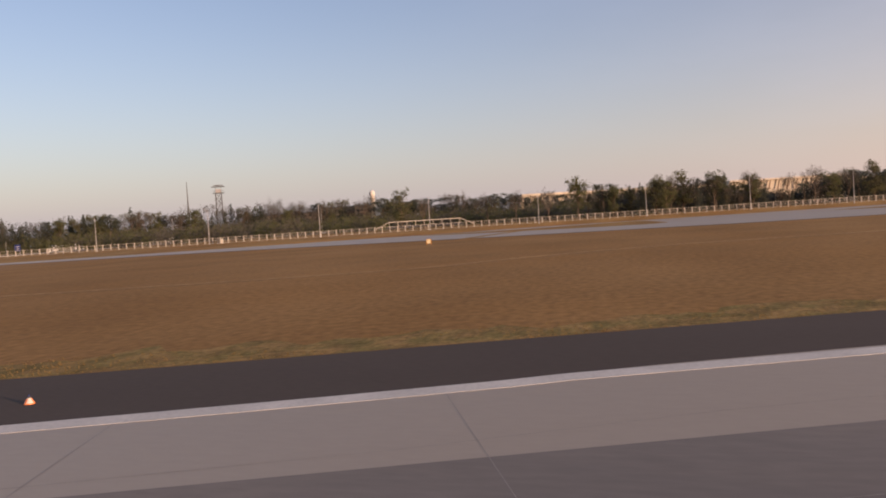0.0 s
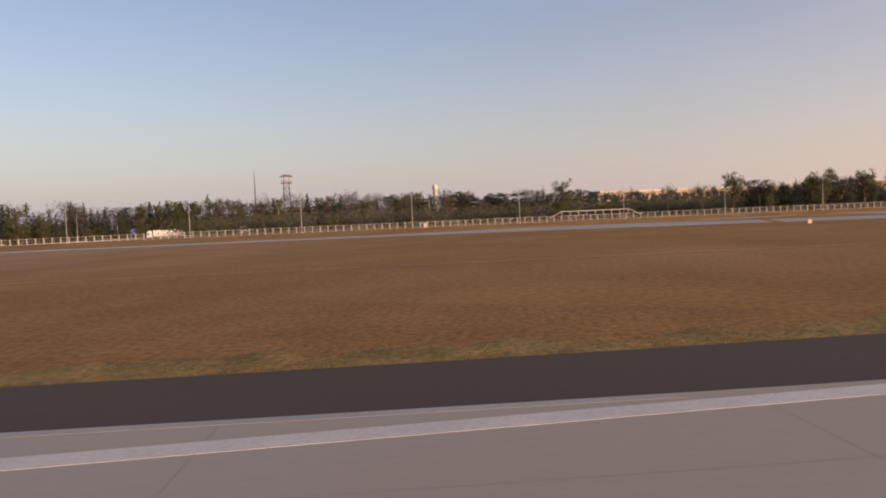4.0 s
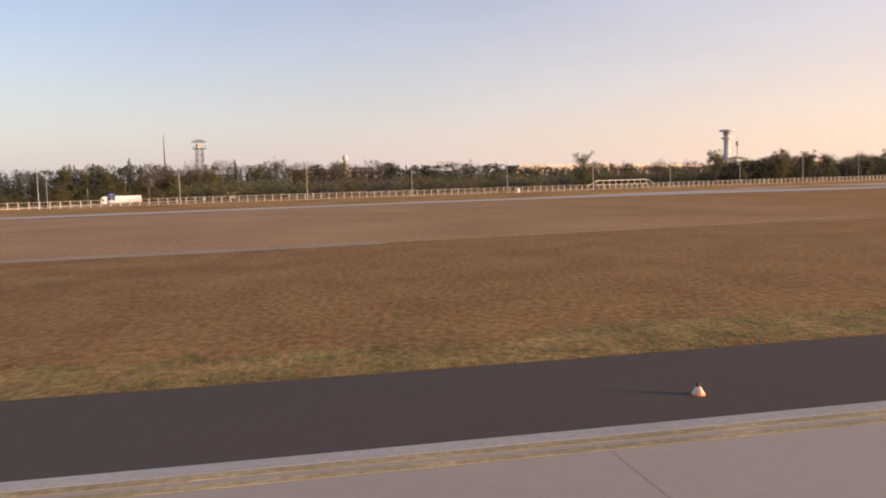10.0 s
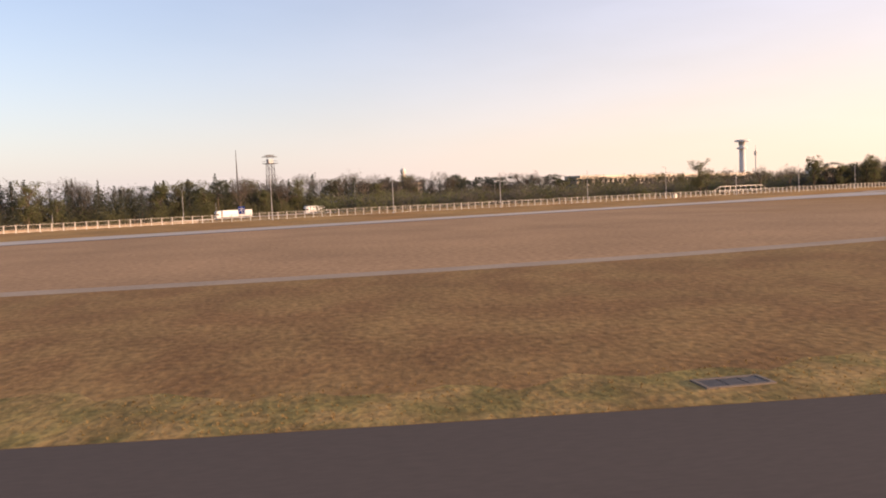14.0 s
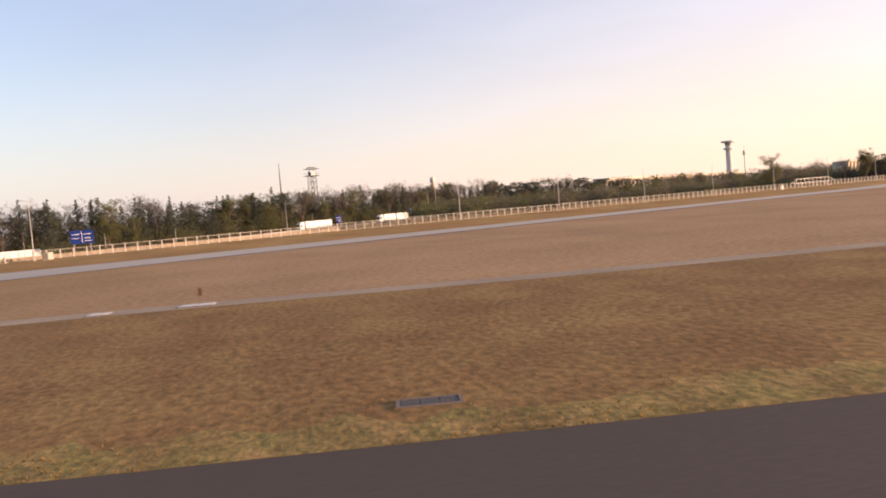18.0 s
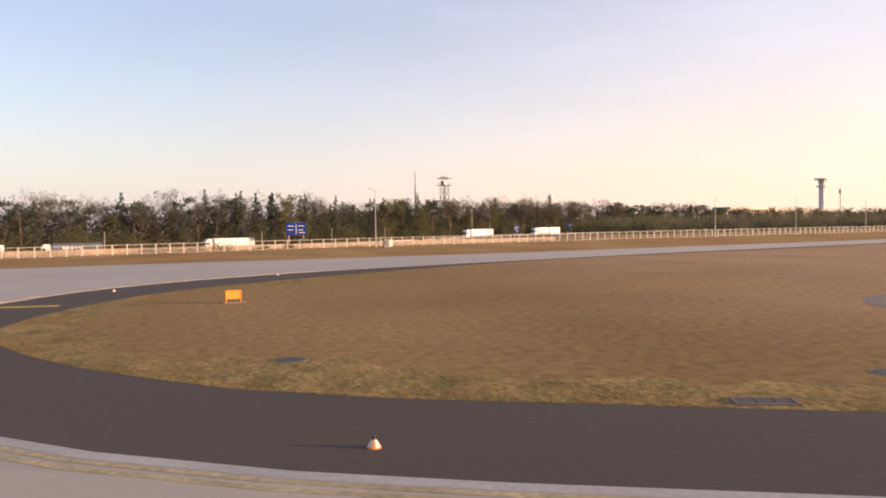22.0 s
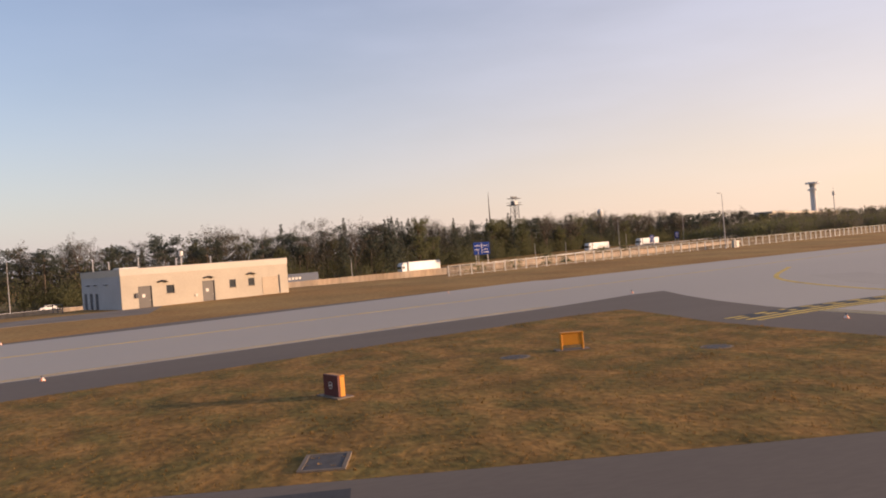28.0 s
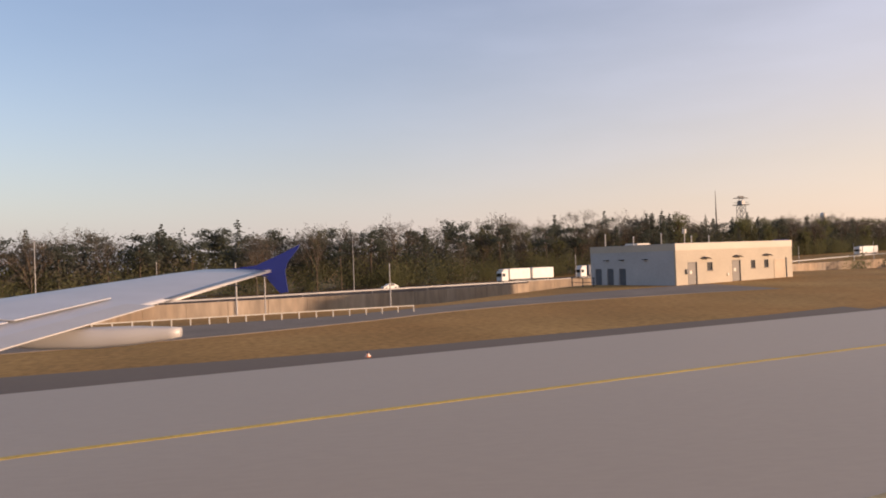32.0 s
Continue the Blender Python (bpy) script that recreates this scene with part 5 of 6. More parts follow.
road_sign(-375.0, 225.3, -1.9, 6.9, 4.2, 4.3, 20, "large blue motorway sign with white bars of lettering")
road_sign(-290, 262, -0.5, 2.6, 3.0, 2.2, 20, "small blue motorway sign")
road_sign(-255, 300, 0.2, 3.0, 3.0, 2.2, 20, "small blue motorway sign")
gantry = holder("noise_screen", pose(-112, 300, 1, 0, 0, 20), "dark grey covered stand behind the fence", "stand")
part("roof", boxes((-7, 7, -1.5, 1.5, 3.0, 3.4)), DARK, gantry)
for k in range(4):
    part("post", boxes((-6.8 + k * 4.5, -6.6 + k * 4.5, -1.3, -1.1, -0.2, 3.0)), STEEL, gantry)
# ---- trees ----
LEAF_GREEN = leafy("spring_leaves", [(0.104, 0.109, 0.058), (0.121, 0.127, 0.062), (0.141, 0.143, 0.063), (0.130, 0.125, 0.070), (0.164, 0.162, 0.067)])
LEAF_BROWN = leafy("budding_twigs", [(0.124, 0.113, 0.091), (0.144, 0.129, 0.099), (0.117, 0.109, 0.088), (0.153, 0.134, 0.101)])
NEEDLES = leafy("needles", [(0.075, 0.086, 0.068), (0.088, 0.099, 0.073), (0.081, 0.092, 0.073), (0.102, 0.111, 0.076)])


def quads(points, size, rs, flat=0.0, long=1.0):
    """Small leaf clumps: one bent pair of triangles for each point."""
    n = len(points)
    a = rs.normal(size=(n, 3))
    a[:, 2] *= 1 - flat
    a /= np.linalg.norm(a, axis=1, keepdims=True) + 1e-9
    b = rs.normal(size=(n, 3))
    b -= (b * a).sum(1, keepdims=True) * a
    b /= np.linalg.norm(b, axis=1, keepdims=True) + 1e-9
    s = (0.8 * size * (0.6 + 0.8 * rs.rand(n)))[:, None]
    V = np.stack([points - a * s * long, points + b * s * 0.55 / long, points + a * s * long, points - b * s * 0.55 / long], 1)
    return V.reshape(-1, 3)


def quad_mesh(name, V, mat):
    me = bpy.data.meshes.new(name)
    m = len(V) // 4
    me.vertices.add(4 * m)
    me.vertices.foreach_set("co", np.ascontiguousarray(V, dtype=np.float32).ravel())
    me.loops.add(4 * m)
    me.loops.foreach_set("vertex_index", np.arange(4 * m))
    me.polygons.add(m)
    me.polygons.foreach_set("loop_start", np.arange(0, 4 * m, 4))
    me.materials.append(mat)
    me.update(calc_edges=True)
    return me


class Clipped(np.random.RandomState):
    """Normal numbers without far stragglers."""

    def normal(self, *a, **k):
        return np.clip(super().normal(*a, **k), -1.9, 1.9)


def broad_tree(seed, h, dense=1.0):
    """Limb lines and leaf points of a broad-leaved tree in young leaf."""
    rs = Clipped(seed)
    limbs, pts = [], []
    limbs.append(((0, 0, -0.5), (0.2 * rs.randn(), 0.2 * rs.randn(), h * 0.55), 0.020 * h, 0.011 * h))
    top = np.array(limbs[0][1])
    limbs.append((tuple(top), (top[0] + 0.5 * rs.randn(), top[1] + 0.5 * rs.randn(), h * 0.92), 0.011 * h, 0.003 * h))
    for k in range(22):
        z0 = h * (0.12 + 0.66 * rs.rand())
        ang = k * 2.4 + rs.rand()
        reach = h * (0.12 + 0.15 * rs.rand()) * (1.15 - 0.8 * abs(z0 / h - 0.4))
        tip = np.array([np.cos(ang) * reach, np.sin(ang) * reach, min(h * 0.97, z0 + h * (0.10 + 0.18 * rs.rand()))])
        base = np.array([0, 0, z0])
        limbs.append((tuple(base), tuple(tip), 0.007 * h, 0.002 * h))
        for j in range(4):
            m = base + (tip - base) * (0.35 + 0.2 * j)
            e = m + rs.normal(size=3) * h * 0.06 + np.array([0, 0, h * 0.04])
            limbs.append((tuple(m), tuple(e), 0.003 * h, 0.001 * h))
            pts.append(e + rs.normal(size=(int(15 * dense), 3)) * h * 0.036)
    pts.append(np.array([0, 0, h * 0.9]) + rs.normal(size=(int(30 * dense), 3)) * h * np.array([0.04, 0.04, 0.05]))
    return limbs, np.concatenate(pts)


def bare_tree(seed, h):
    """A leafless tree: limbs that fork three times, with fine twigs at the ends."""
    rs = np.random.RandomState(seed)
    limbs, tips = [], []

    def grow(a, way, run, r, level):
        b = a + way * run
        limbs.append((tuple(a), tuple(b), r, r * 0.62))
        if level == 0:
            tips.append((b, way))
            return
        n = 3 if level > 1 else 4
        for k in range(n):
            at = a + way * run * (0.55 + 0.45 * (k + 1) / n)
            turn = rs.normal(size=3) * (0.42 if level > 2 else 0.55)
            d = way + turn + np.array([0, 0, 0.16])
            grow(at, d / np.linalg.norm(d), run * (0.55 + 0.22 * rs.rand()), r * 0.55, level - 1)

    trunk = h * 0.42
    limbs.append(((0, 0, -0.5), (0, 0, trunk), 0.017 * h, 0.012 * h))
    for k in range(6):
        a = np.array([0, 0, trunk * (0.6 + 0.42 * k / 5)])
        ang = k * 2.4 + rs.rand()
        lean = 0.75 - 0.11 * k
        d = np.array([np.cos(ang) * lean, np.sin(ang) * lean, 1.0])
        grow(a, d / np.linalg.norm(d), h * (0.22 + 0.05 * rs.rand()), 0.007 * h, 3)
    pts = np.concatenate([b + w * rs.rand(9, 1) * h * 0.045 + rs.normal(size=(9, 3)) * h * 0.018 for b, w in tips])
    high = max(max(l[1][2] for l in limbs), pts[:, 2].max())
    f = np.array([0.94, 0.94, h / high])
    return [(tuple(np.array(a) * f), tuple(np.array(b) * f), r0, r1) for a, b, r0, r1 in limbs], pts * f


def spruce(seed, h):
    rs = np.random.RandomState(seed)
    limbs = [((0, 0, -0.5), (0, 0, h), 0.014 * h, 0.002 * h)]
    pts = []
    n = 28
    broad = 0.21 + 0.07 * rs.rand()
    for k in range(n):
        q = k / n
        z = h * (0.08 + 0.91 * q)
        r = h * broad * (1 - q) ** 0.85 * (0.55 + 0.7 * rs.rand()) + 0.12
        for j in range(int(13 - 8 * q)):
            a = rs.rand() * 6.283
            s_ = np.linspace(0.1, 1, 6)[:, None]
            far = r * (0.7 + 0.5 * rs.rand())
            tip = np.array([np.cos(a) * far, np.sin(a) * far, -0.28 * far])
            pts.append(np.array([0, 0, z]) + s_ * tip + rs.normal(size=(6, 3)) * 0.13 * (1.1 - q))
    return limbs, np.concatenate(pts)


def pine(seed, h):
    rs = np.random.RandomState(seed)
    bend = rs.randn(2) * 0.5
    limbs = [((0, 0, -0.5), (bend[0], bend[1], h * 0.9), 0.017 * h, 0.007 * h)]
    pts = []
    for k in range(9):
        z = h * (0.6 + 0.36 * rs.rand())
        a = rs.rand() * 6.283
        r = h * (0.05 + 0.16 * rs.rand())
        c = np.array([bend[0] + np.cos(a) * r, bend[1] + np.sin(a) * r, z])
        limbs.append(((bend[0] * z / h, bend[1] * z / h, z - 0.06 * h), tuple(c), 0.005 * h, 0.002 * h))
        pts.append(c + rs.normal(size=(120, 3)) * h * np.array([0.055, 0.055, 0.024]))
    return limbs, np.concatenate(pts)


def limb_mesh(name, limbs):
    bm = bmesh.new()
    for a, b, r0, r1 in limbs:
        rod(bm, a, b, r0, r1, 5)
    me = bpy.data.meshes.new(name)
    bm.to_mesh(me)
    bm.free()
    me.materials.append(BARK)
    return me


KINDS = {"oak": [], "bare": [], "spruce": [], "pine": []}
for s in range(5):
    l, p = broad_tree(10 + s, 16.0, 2.0)
    KINDS["oak"].append((limb_mesh("trunk", l), quad_mesh("crown", quads(p, 0.34, np.random.RandomState(s)), LEAF_GREEN)))
for s in range(5):
    l, p = bare_tree(30 + s, 17.0)
    KINDS["bare"].append((limb_mesh("trunk", l), quad_mesh("crown", quads(p, 0.17, np.random.RandomState(s), 0, 2.2), LEAF_BROWN)))
for s in range(4):
    l, p = spruce(50 + s, 18.0)
    KINDS["spruce"].append((limb_mesh("trunk", l), quad_mesh("crown", quads(p, 0.38, np.random.RandomState(s), 0.4), NEEDLES)))
for s in range(4):
    l, p = pine(70 + s, 16.0)
    KINDS["pine"].append((limb_mesh("trunk", l), quad_mesh("crown", quads(p, 0.34, np.random.RandomState(s), 0.5), NEEDLES)))
LABELS = {"oak": "broad-leaved tree with fresh dull green spring leaves", "bare": "tall tree still nearly bare with brown twigs", "spruce": "dark green pointed spruce in the wood", "pine": "pine with a bare trunk and flat dark crown"}
BASE_H = {"oak": 16.0, "bare": 17.0, "spruce": 18.0, "pine": 16.0}
rt = random.Random(11)


def tree_pose(kind, x, y, z, h):
    s = h / BASE_H[kind]
    return Matrix.Translation((x, y, z)) @ Matrix.Rotation(rt.random() * 6.283, 4, "Z") @ Matrix.Diagonal((s * (0.9 + 0.25 * rt.random()), s * (0.9 + 0.25 * rt.random()), s, 1))


def tree(kind, x, y, z, h):
    trunk, crown = rt.choice(KINDS[kind])
    top = new("tree", trunk)
    top.matrix_world = tree_pose(kind, x, y, z, h)
    tagged(top, LABELS[kind], "tree", "trees at the edge of the wood")
    c = new("crown", crown)
    c.parent = top
    return top


BACK = []


def back_tree(kind, x, y, z, h):
    """A tree deeper in the wood, joined with its neighbours later."""
    BACK.append((kind, rt.choice(KINDS[kind])[1], tree_pose(kind, x, y, z, h)))


def join_back_trees():
    for kind in KINDS:
        rows = []
        for k, crown, m in BACK:
            if k == kind:
                co = np.empty(len(crown.vertices) * 3, np.float32)
                crown.vertices.foreach_get("co", co)
                a = np.array(m)
                rows.append(co.reshape(-1, 3) @ a[:3, :3].T + a[:3, 3])
        if rows:
            mat = {"oak": LEAF_GREEN, "bare": LEAF_BROWN}.get(kind, NEEDLES)
            name = {"oak": "green_crowns", "bare": "bare_crowns", "spruce": "spruce_tops", "pine": "pine_crowns"}[kind]
            label = {"oak": "fresh green crowns deeper in the wood", "bare": "brown twiggy crowns deeper in the wood", "spruce": "dark pointed spruces deeper in the wood", "pine": "dark flat pine crowns deeper in the wood"}[kind]
            tagged(new(name, quad_mesh(name, np.concatenate(rows), mat)), label, "wood", "", "stuff")


# the front of the wood: x, y, height of the tops
FRONT = [(-760, 95, 16), (-640, 150, 16.5), (-585, 168, 17.5), (-545, 188, 18), (-497, 213, 18), (-461, 242, 19.5), (-404, 270, 21.5), (-372, 306, 22), (-300, 350, 20.5), (-230, 395, 20.5), (-170, 412, 18.2), (-118, 420, 16.5), (-60, 424, 14.5), (0, 436, 14), (70, 452, 14)]
FX, FY_, FH = ([r[k] for r in FRONT] for k in range(3))
MIXES = ((-430, (("oak", 0.14), ("bare", 0.20), ("pine", 0.36), ("spruce", 0.30))), (-300, (("oak", 0.22), ("bare", 0.20), ("pine", 0.08), ("spruce", 0.50))), (-185, (("oak", 0.16), ("bare", 0.44), ("pine", 0.10), ("spruce", 0.30))), (-95, (("oak", 0.10), ("bare", 0.22), ("pine", 0.60), ("spruce", 0.08))), (999, (("oak", 0.46), ("bare", 0.34), ("pine", 0.12), ("spruce", 0.08))))
TALL = {"oak": (0.58, 0.92), "bare": (0.8, 1.08), "pine": (0.72, 0.98), "spruce": (0.7, 1.06)}


def pick(x):
    mix = next(m for lim, m in MIXES if x < lim)
    k = rt.random()
    for kind, share in mix:
        k -= share
        if k <= 0:
            return kind
    return mix[-1][0]


x = -740.0
while x < 60:
    y, h = float(np.interp(x, FX, FY_)), float(np.interp(x, FX, FH))
    z = mz(x) - 0.4 if x < -300 else -0.6
    for lo, hi, scale, plant in ((-4, 4, 0.98, tree), (6, 14, 1.06, back_tree), (14, 24, 1.12, back_tree)):
        kind = pick(x)
        plant(kind, x + rt.uniform(-2.4, 2.4), y + rt.uniform(lo, hi), z, h * rt.uniform(*TALL[kind]) * scale)
    x += rt.uniform(5.0, 7.4)
# the wood behind the right-hand part of the fence
RIGHT = [(-70, 275, 10.5), (-45, 270, 12), (-38, 270.5, 12.5), (-28, 271, 11.5), (-20, 272, 13.5), (-12, 275, 14.8), (-3, 279, 14.8), (2, 280.7, 14.5), (4, 281.6, 9), (8, 283, 8.5), (11, 284.3, 13), (14, 285.6, 12), (16, 286.5, 7.5), (27, 291, 7.5), (31, 292.8, 12), (50, 302, 14), (75, 312, 16), (95, 322, 15), (170, 360, 14.5), (200, 380, 16), (260, 420, 18), (420, 520, 22)]
RX, RY_, RH = ([r[k] for r in RIGHT] for k in range(3))
x = -42.0
while x < 420:
    y, h = float(np.interp(x, RX, RY_)), float(np.interp(x, RX, RH))
    k = rt.random()
    kind = "oak" if k < 0.44 else "bare" if k < 0.74 else "pine" if k < 0.88 else "spruce"
    tree(kind, x, y + rt.uniform(-3, 6), 0.8, h * rt.uniform(0.74, 0.93))
    if h > 9:
        back_tree("bare" if k < 0.4 else "oak" if k < 0.8 else "pine", x + 3, y + rt.uniform(8, 18), 0.8, h * rt.uniform(0.74, 0.93))
    x += rt.uniform(3.6, 5.2) if x < 90 else rt.uniform(7, 10)
join_back_trees()
# single trees that stand out against the sky
for kind, x, y, z, h in (("bare", -134.7, 420, -0.5, 20.5), ("bare", -141, 424, -0.5, 19), ("oak", -104.9, 256, 0.9, 13.5), ("bare", -99, 262, 0.9, 11.5), ("oak", -45, 271, 0.9, 14.2), ("pine", -158.3, 414, -0.5, 17), ("pine", -165, 415, -0.5, 16), ("bare", -461, 249, -3.2, 23.2), ("bare", -497.5, 216, -3.4, 21.6), ("bare", -512, 214, -3.4, 20), ("bare", -403, 276, -2.6, 22), ("spruce", -396, 270, -2.4, 22.5), ("spruce", -385, 290, -2.2, 22), ("spruce", -372, 322, -1.8, 22.5), ("bare", -366, 318, -1.8, 22), ("bare", -80.2, 280, 0.9, 12.3), ("bare", -68, 274.6, 0.9, 12.2), ("bare", -55.6, 272, 0.9, 12.3), ("pine", -36, 270.7, 0.8, 12.4), ("spruce", -23.9, 271.7, 0.8, 11.6), ("oak", -18.9, 272.4, 0.8, 12.6), ("bare", -14.2, 274.3, 0.8, 13.4), ("bare", -6.5, 277.4, 0.8, 12.8), ("oak", 0, 280, 0.8, 13.2), ("spruce", 3, 281.2, 0.8, 13.4), ("bare", 11.2, 284.6, 0.8, 13.4), ("oak", 12, 286, 0.8, 11.8), ("spruce", 15.7, 286.3, 0.8, 10.4), ("bare", 23.6, 289.6, 0.8, 12.0), ("bare", 32, 293.1, 0.8, 14.2)):
    tree(kind, x, y, z, h)


def clump_field(name, rows, mat, size, label, n=90, shape=(0.3, 0.3, 0.3), seed=5):
    """Many bushes or far crowns as one mesh; rows: x, y, z, height."""
    rs = Clipped(seed)
    P = np.array(rows)
    ball = rs.normal(size=(len(P), n, 3))
    ball *= 1.75 * rs.rand(len(P), n, 1) ** 0.45 / (np.linalg.norm(ball, axis=2, keepdims=True) + 1e-9)
    pts = P[:, None, :3] + ball * P[:, None, 3:4] * np.array(shape)
    pts[..., 2] += P[:, None, 3] * 0.45
    pts[..., 2] = np.maximum(pts[..., 2], P[:, None, 2])
    V = quads(pts.reshape(-1, 3), size, rs, 0.2)
    return tagged(new(name, quad_mesh(name, V, mat)), label, "wood", "", "stuff")


def wood_rows(n, back, lo, hi):
    out = []
    for i in range(n):
        x = rt.uniform(-740, 60)
        y, h = float(np.interp(x, FX, FY_)), float(np.interp(x, FX, FH))
        out.append((x, y + rt.uniform(1, back), -1.5, h * rt.uniform(lo, hi)))
    return out


clump_field("far_wood", wood_rows(760, 40, 0.6, 1.0), LEAF_BROWN, 0.44, "deep brown-green wood behind the first trees", 210, (0.2, 0.2, 0.26))
clump_field("green_wood", wood_rows(380, 26, 0.4, 0.9), LEAF_GREEN, 0.42, "fresh green crowns between the brown trees", 200, (0.24, 0.24, 0.26), 21)
clump_field("far_conifers", wood_rows(900, 30, 0.6, 0.98), NEEDLES, 0.42, "dark conifers standing close in the wood", 170, (0.15, 0.15, 0.29), 22)
rows = []
for i in range(620):
    x = rt.uniform(-740, 20)
    y = float(np.interp(x, FX, FY_))
    rows.append((x, y + rt.uniform(-7, 6), (mz(x) - 0.4 if x < -300 else -0.6), rt.uniform(4.0, 10.5)))
clump_field("undergrowth", rows, LEAF_GREEN, 0.27, "green and yellow undergrowth at the foot of the wood", 330, (0.32, 0.32, 0.3), 6)
rows = [(x, 262 + 0.28 * (x + 150) + rt.uniform(0, 60), 0.9, rt.uniform(4.5, 9.0)) for x in [rt.uniform(-260, 20) for k in range(520)]]
clump_field("green_scrub", rows[::2], LEAF_GREEN, 0.4, "low green scrub behind the fence", 170, (0.4, 0.4, 0.3), 31)
clump_field("low_scrub", rows[1::2], LEAF_BROWN, 0.4, "low brown scrub behind the fence", 170, (0.4, 0.4, 0.3), 8)
rows = [(x, float(np.interp(x, RX, RY_)) + rt.uniform(4, 30), 0.8, float(np.interp(x, RX, RH)) * rt.uniform(0.55, 0.95)) for x in [rt.uniform(-40, 420) for k in range(900)]]
clump_field("right_wood", rows[::2], LEAF_BROWN, 0.42, "dense brown-green wood behind the fence", 220, (0.2, 0.2, 0.26), 9)
clump_field("right_conifers", rows[1::3], NEEDLES, 0.42, "dark conifers standing close behind the fence", 260, (0.24, 0.24, 0.27), 33)
rows = [(x, 575 + 0.15 * (x - 140) + rt.uniform(0, 50), 0, 23 * rt.uniform(0.6, 1.0)) for x in [rt.uniform(140, 560) for k in range(260)]]
clump_field("tower_wood", rows, LEAF_BROWN, 0.8, "far brown-green wood beside the control tower", 120, (0.22, 0.2, 0.26), 14)
rows = [(x, 492 + 0.287 * (x - 20) + rt.uniform(-14, 6), 0, float(np.interp(x, [80, 140, 250, 340], [16.5, 18.5, 21, 23])) * rt.uniform(0.75, 1.0)) for x in [rt.uniform(84, 340) for k in range(330)]]
clump_field("hall_wood", rows, LEAF_BROWN, 0.6, "far brown-green wood before the elevated hall", 130, (0.22, 0.2, 0.26), 15)
# bushes on the bank behind the fence
for x, y, z, h in ((-402.5, 146.5, -1.9, 4.3), (-391.5, 150.5, -1.7, 3.9), (-381.6, 153, -1.5, 2.3), (-375.9, 155.5, -1.4, 2.3), (-372, 176, -0.6, 3.4), (-352, 184, -0.2, 3.0), (-421, 150, -1.8, 3.2), (-338, 196, 0, 3.0)):
    rs = np.random.RandomState(int(-x))
    pts = np.array([0, 0, h * 0.45]) + rs.normal(size=(380, 3)) * np.array([0.34, 0.34, 0.26]) * h
    pts[:, 2] = np.abs(pts[:, 2])
    b = new("bush", quad_mesh("bush", quads(pts, 0.26, rs), LEAF_GREEN))
    b.matrix_world = Matrix.Translation((x, y, z))
    tagged(b, "round green bush on the bank by the fence", "bush", "bushes behind the fence")
# horizon ridge far behind everything
rows = [(x, 1500 + 0.12 * x + rt.uniform(-60, 60), 0, rt.uniform(14, 24)) for x in range(-1800, 2600, 16)]
clump_field("distant_ridge", rows, LEAF_BROWN, 5.0, "distant wooded horizon", 40, (0.7, 0.4, 0.3), 12)
# ---- the aircraft wing, as it stands at the end of the taxi ----
WINGWHITE = material("wing_grey_paint", (0.36, 0.36, 0.375), 0.35, spread=0.04, fine=2.0, coarse=0.5, spec=0.5)
FLAPWHITE = material("flap_white_paint", (0.37, 0.35, 0.33), 0.38, spread=0.04, fine=2.0, coarse=0.5, spec=0.5)
FENCEBLUE = material("tip_fence_blue", (0.012, 0.022, 0.16), 0.4, spread=0.05, spec=0.4)
wing = holder("aircraft_wing", pose(-507.3, -10.27, 0, 0, 0, 0), "pale grey swept airliner wing with a deep blue tip fence", "aircraft wing")


def fwd_le(l):
    return 3.2 + (15.4 - l) * 0.50


def fwd_te(l):
    return 1.7 + (15.4 - l) * 0.306


def z_te(l):
    return float(np.interp(l, [3, 6, 8, 10, 12, 14, 15.4], [2.95, 3.27, 3.47, 3.68, 3.86, 4.08, 4.22]))


def z_le(l):
    return float(np.interp(l, [3, 6, 8, 10, 12, 14, 15.4], [3.32, 3.53, 3.68, 3.84, 3.98, 4.15, 4.24]))


def section(l, n=12):
    """An aerofoil loop at the lateral station l, nose forward (-x)."""
    c = fwd_le(l) - fwd_te(l)
    out = []
    for side in (1, -1):
        for k in range(n):
            s = k / n if side == 1 else 1 - k / n
            th = 0.05 * c * (1.48 * math.sqrt(s) - 0.63 * s - 1.76 * s * s + 1.42 * s ** 3 - 0.51 * s ** 4)
            z = z_le(l) + (z_te(l) - z_le(l)) * s
            out.append((-(fwd_le(l) - s * c), l, z + (th * 1.1 if side == 1 else -th * 0.8)))
    return out


def loft(name, loops, mat, parent, label="", caps=True, smooth=True):
    bm = bmesh.new()
    rings = [[bm.verts.new(p) for p in lp] for lp in loops]
    n = len(rings[0])
    for a, b in zip(rings, rings[1:]):
        for i in range(n):
            bm.faces.new((a[i], a[(i + 1) % n], b[(i + 1) % n], b[i]))
    if caps:
        bm.faces.new(rings[0])
        bm.faces.new(list(reversed(rings[-1])))
    bmesh.ops.recalc_face_normals(bm, faces=bm.faces)
    return part(name, bm, mat, parent, label, smooth=smooth)


loft("wing_box", [section(l) for l in (3.0, 5.0, 7.0, 9.0, 11.0, 13.0, 14.6, 15.3)], WINGWHITE, wing)


def flap_loop(l):
    f, z = fwd_te(l) + 0.62, z_te(l)
    return [(-f, l, z + 0.060), (-(f - 0.3), l, z + 0.042), (-(f - 0.66), l, z + 0.004), (-(f - 0.66), l, z - 0.012), (-f, l, z - 0.05)]


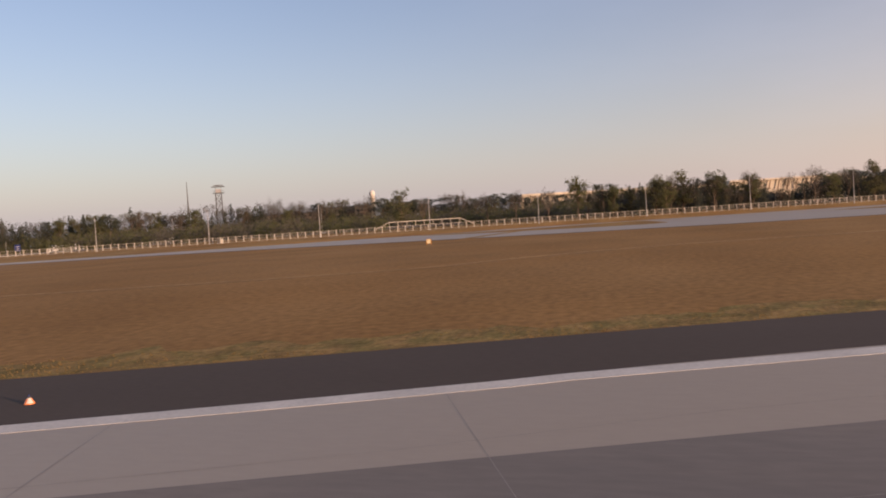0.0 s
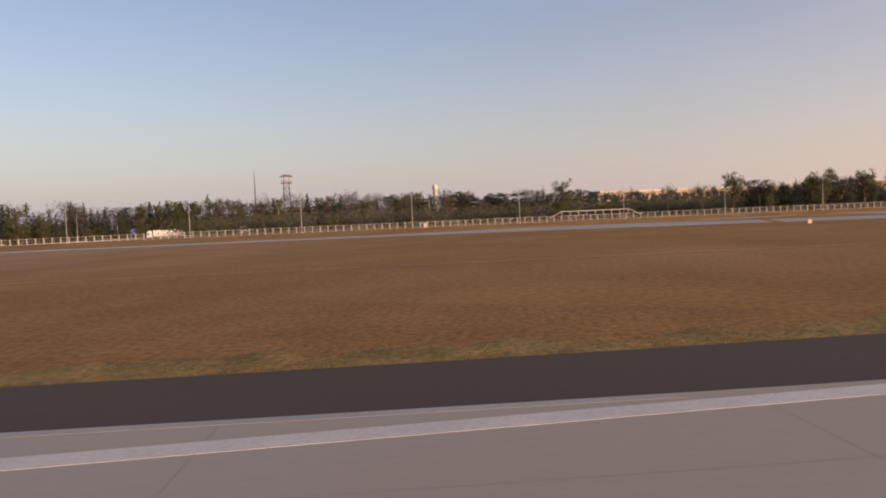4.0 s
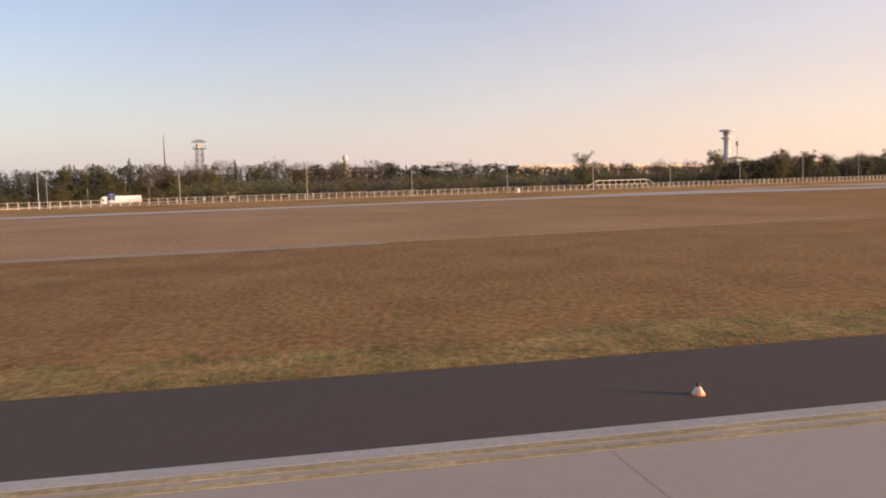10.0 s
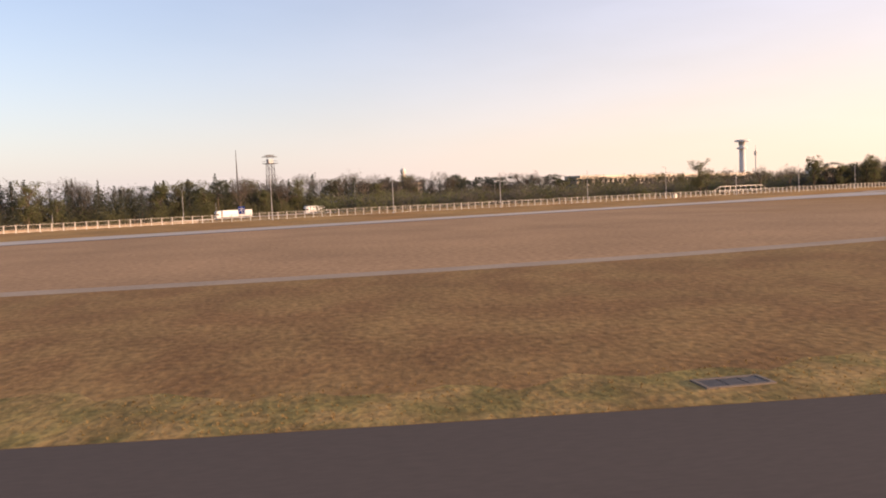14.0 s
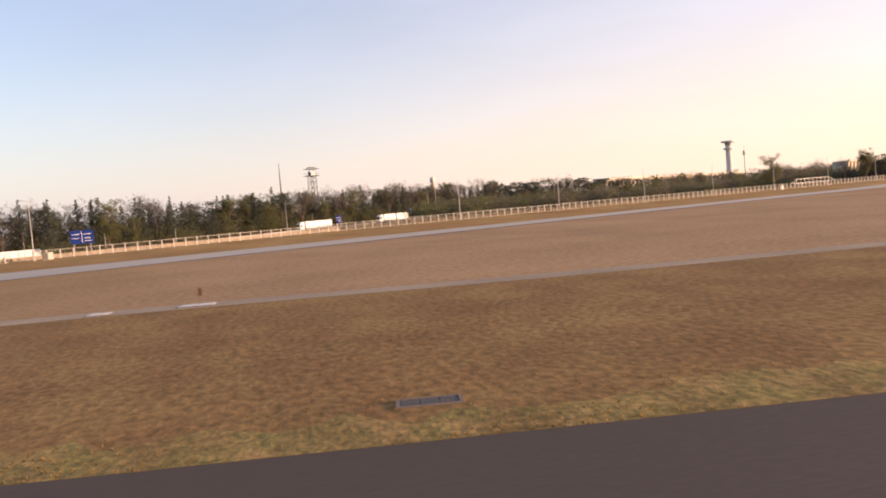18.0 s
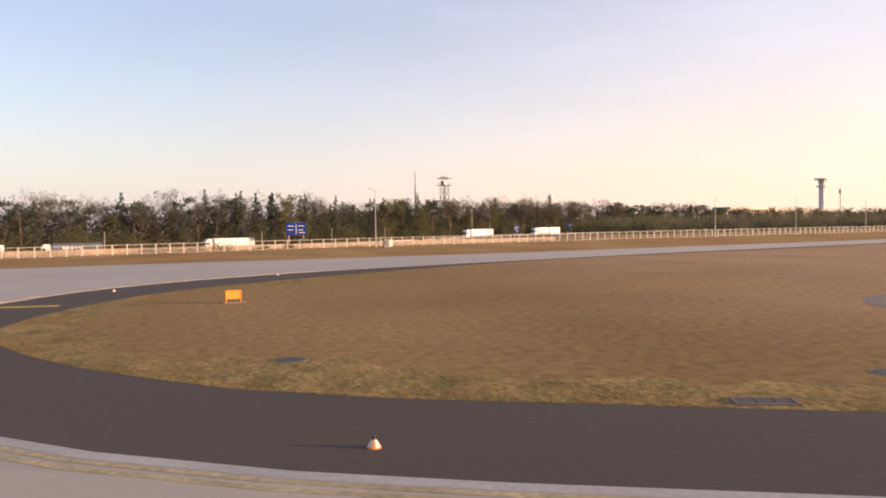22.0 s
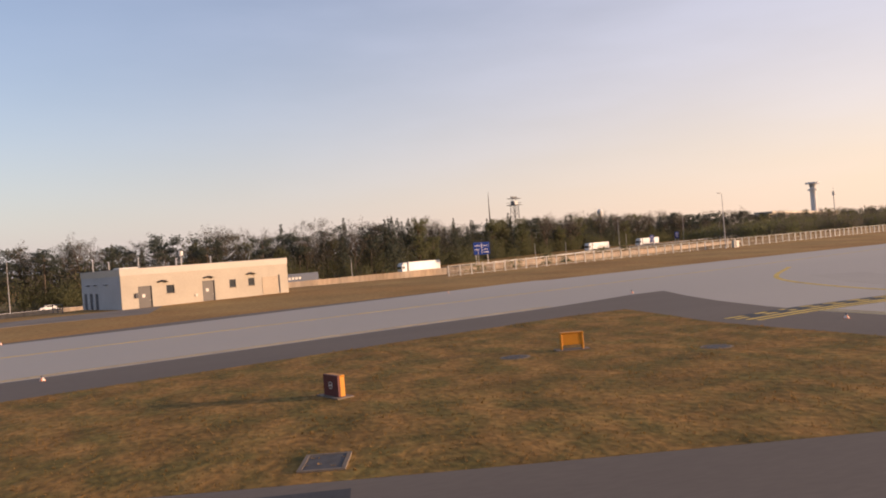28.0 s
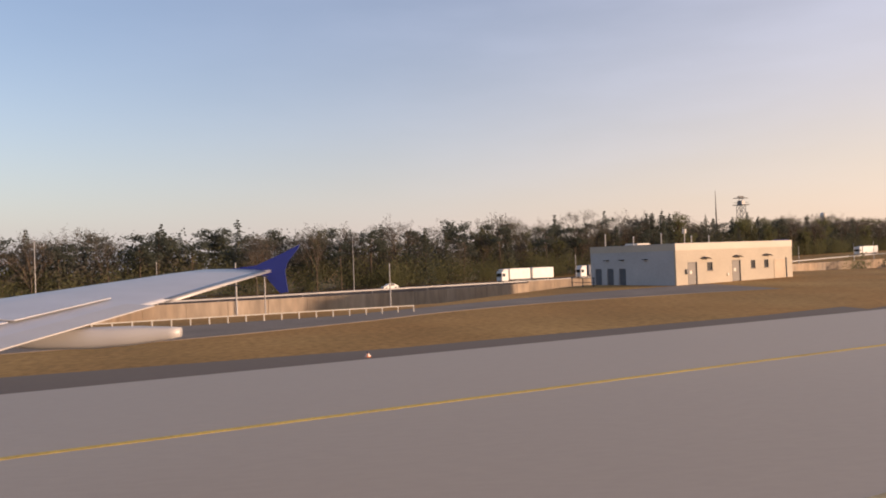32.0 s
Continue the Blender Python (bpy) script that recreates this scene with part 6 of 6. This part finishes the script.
loft("flap", [flap_loop(l) for l in (3.2, 6.0, 9.0, 11.3)], FLAPWHITE, wing, "white trailing edge flap", smooth=False)
loft("aileron", [[(-(fwd_te(l) + 0.1), l, z_te(l) + 0.03), (-(fwd_te(l) - 0.12), l, z_te(l) + 0.0), (-(fwd_te(l) + 0.1), l, z_te(l) - 0.03)] for l in (11.8, 13.4, 15.0)], FLAPWHITE, wing)
for a, b in ((4.5, 7.2), (7.3, 9.6), (9.7, 11.5)):
    bm = bmesh.new()
    vs = []
    for l in (a, b):
        for back in (1.5, 0.66):
            vs.append(bm.verts.new((-(fwd_te(l) + back), l, z_te(l) + (z_le(l) - z_te(l)) * back / (fwd_le(l) - fwd_te(l)) + 0.03 * back + 0.055)))
    bm.faces.new((vs[0], vs[1], vs[3], vs[2]))
    r = bmesh.ops.extrude_face_region(bm, geom=bm.faces[:])
    for v in r["geom"]:
        if isinstance(v, bmesh.types.BMVert):
            v.co.z -= 0.014
    bmesh.ops.recalc_face_normals(bm, faces=bm.faces)
    part("spoiler", bm, WINGWHITE, wing, "closed spoiler panel")


def canoe(l):
    """The fairing over a flap track: station forward, top, bottom, half width."""
    loops = []
    for f, zt, zb, w in ((5.0, 3.60, 3.56, 0.03), (4.5, 3.61, 3.44, 0.12), (3.9, 3.62, 3.375, 0.17), (3.3, 3.62, 3.36, 0.18), (2.8, 3.61, 3.385, 0.15), (2.4, 3.585, 3.43, 0.11), (2.27, 3.57, 3.455, 0.09)):
        zc, h = (zt + zb) / 2, (zt - zb) / 2
        loops.append([(-f, l + w * math.copysign(abs(math.cos(a)) ** 0.6, math.cos(a)), zc + h * math.copysign(abs(math.sin(a)) ** 0.6, math.sin(a))) for a in [2 * math.pi * k / 14 for k in range(14)]])
    return loft("flap_track_fairing", loops, FLAPWHITE, wing, "pale canoe-shaped flap track fairing")


canoe(10.0)
bm = bmesh.new()
prof = [(-2.55, 4.26), (-2.04, 4.31), (-1.53, 4.53), (-1.2, 4.69), (-1.23, 4.61), (-1.45, 4.34), (-1.5, 4.18), (-1.45, 3.77), (-1.6, 3.75), (-1.88, 4.09), (-2.2, 4.2)]
a = [bm.verts.new((x, 15.38, z)) for x, z in prof]
b = [bm.verts.new((x, 15.46, z)) for x, z in prof]
bm.faces.new(a)
bm.faces.new(list(reversed(b)))
for i in range(len(prof)):
    k = (i + 1) % len(prof)
    bm.faces.new((a[i], b[i], b[k], a[k]))
bmesh.ops.recalc_face_normals(bm, faces=bm.faces)
bmesh.ops.triangulate(bm, faces=bm.faces[:])
part("tip_fence", bm, FENCEBLUE, wing, "deep blue wingtip fence")
for l in (12.2, 13.3, 14.4):
    part("static_wick", rods([((-(fwd_te(l)), l, z_te(l)), (-(fwd_te(l) - 0.3), l, z_te(l) - 0.02), 0.012)], n=5), DARK, wing)
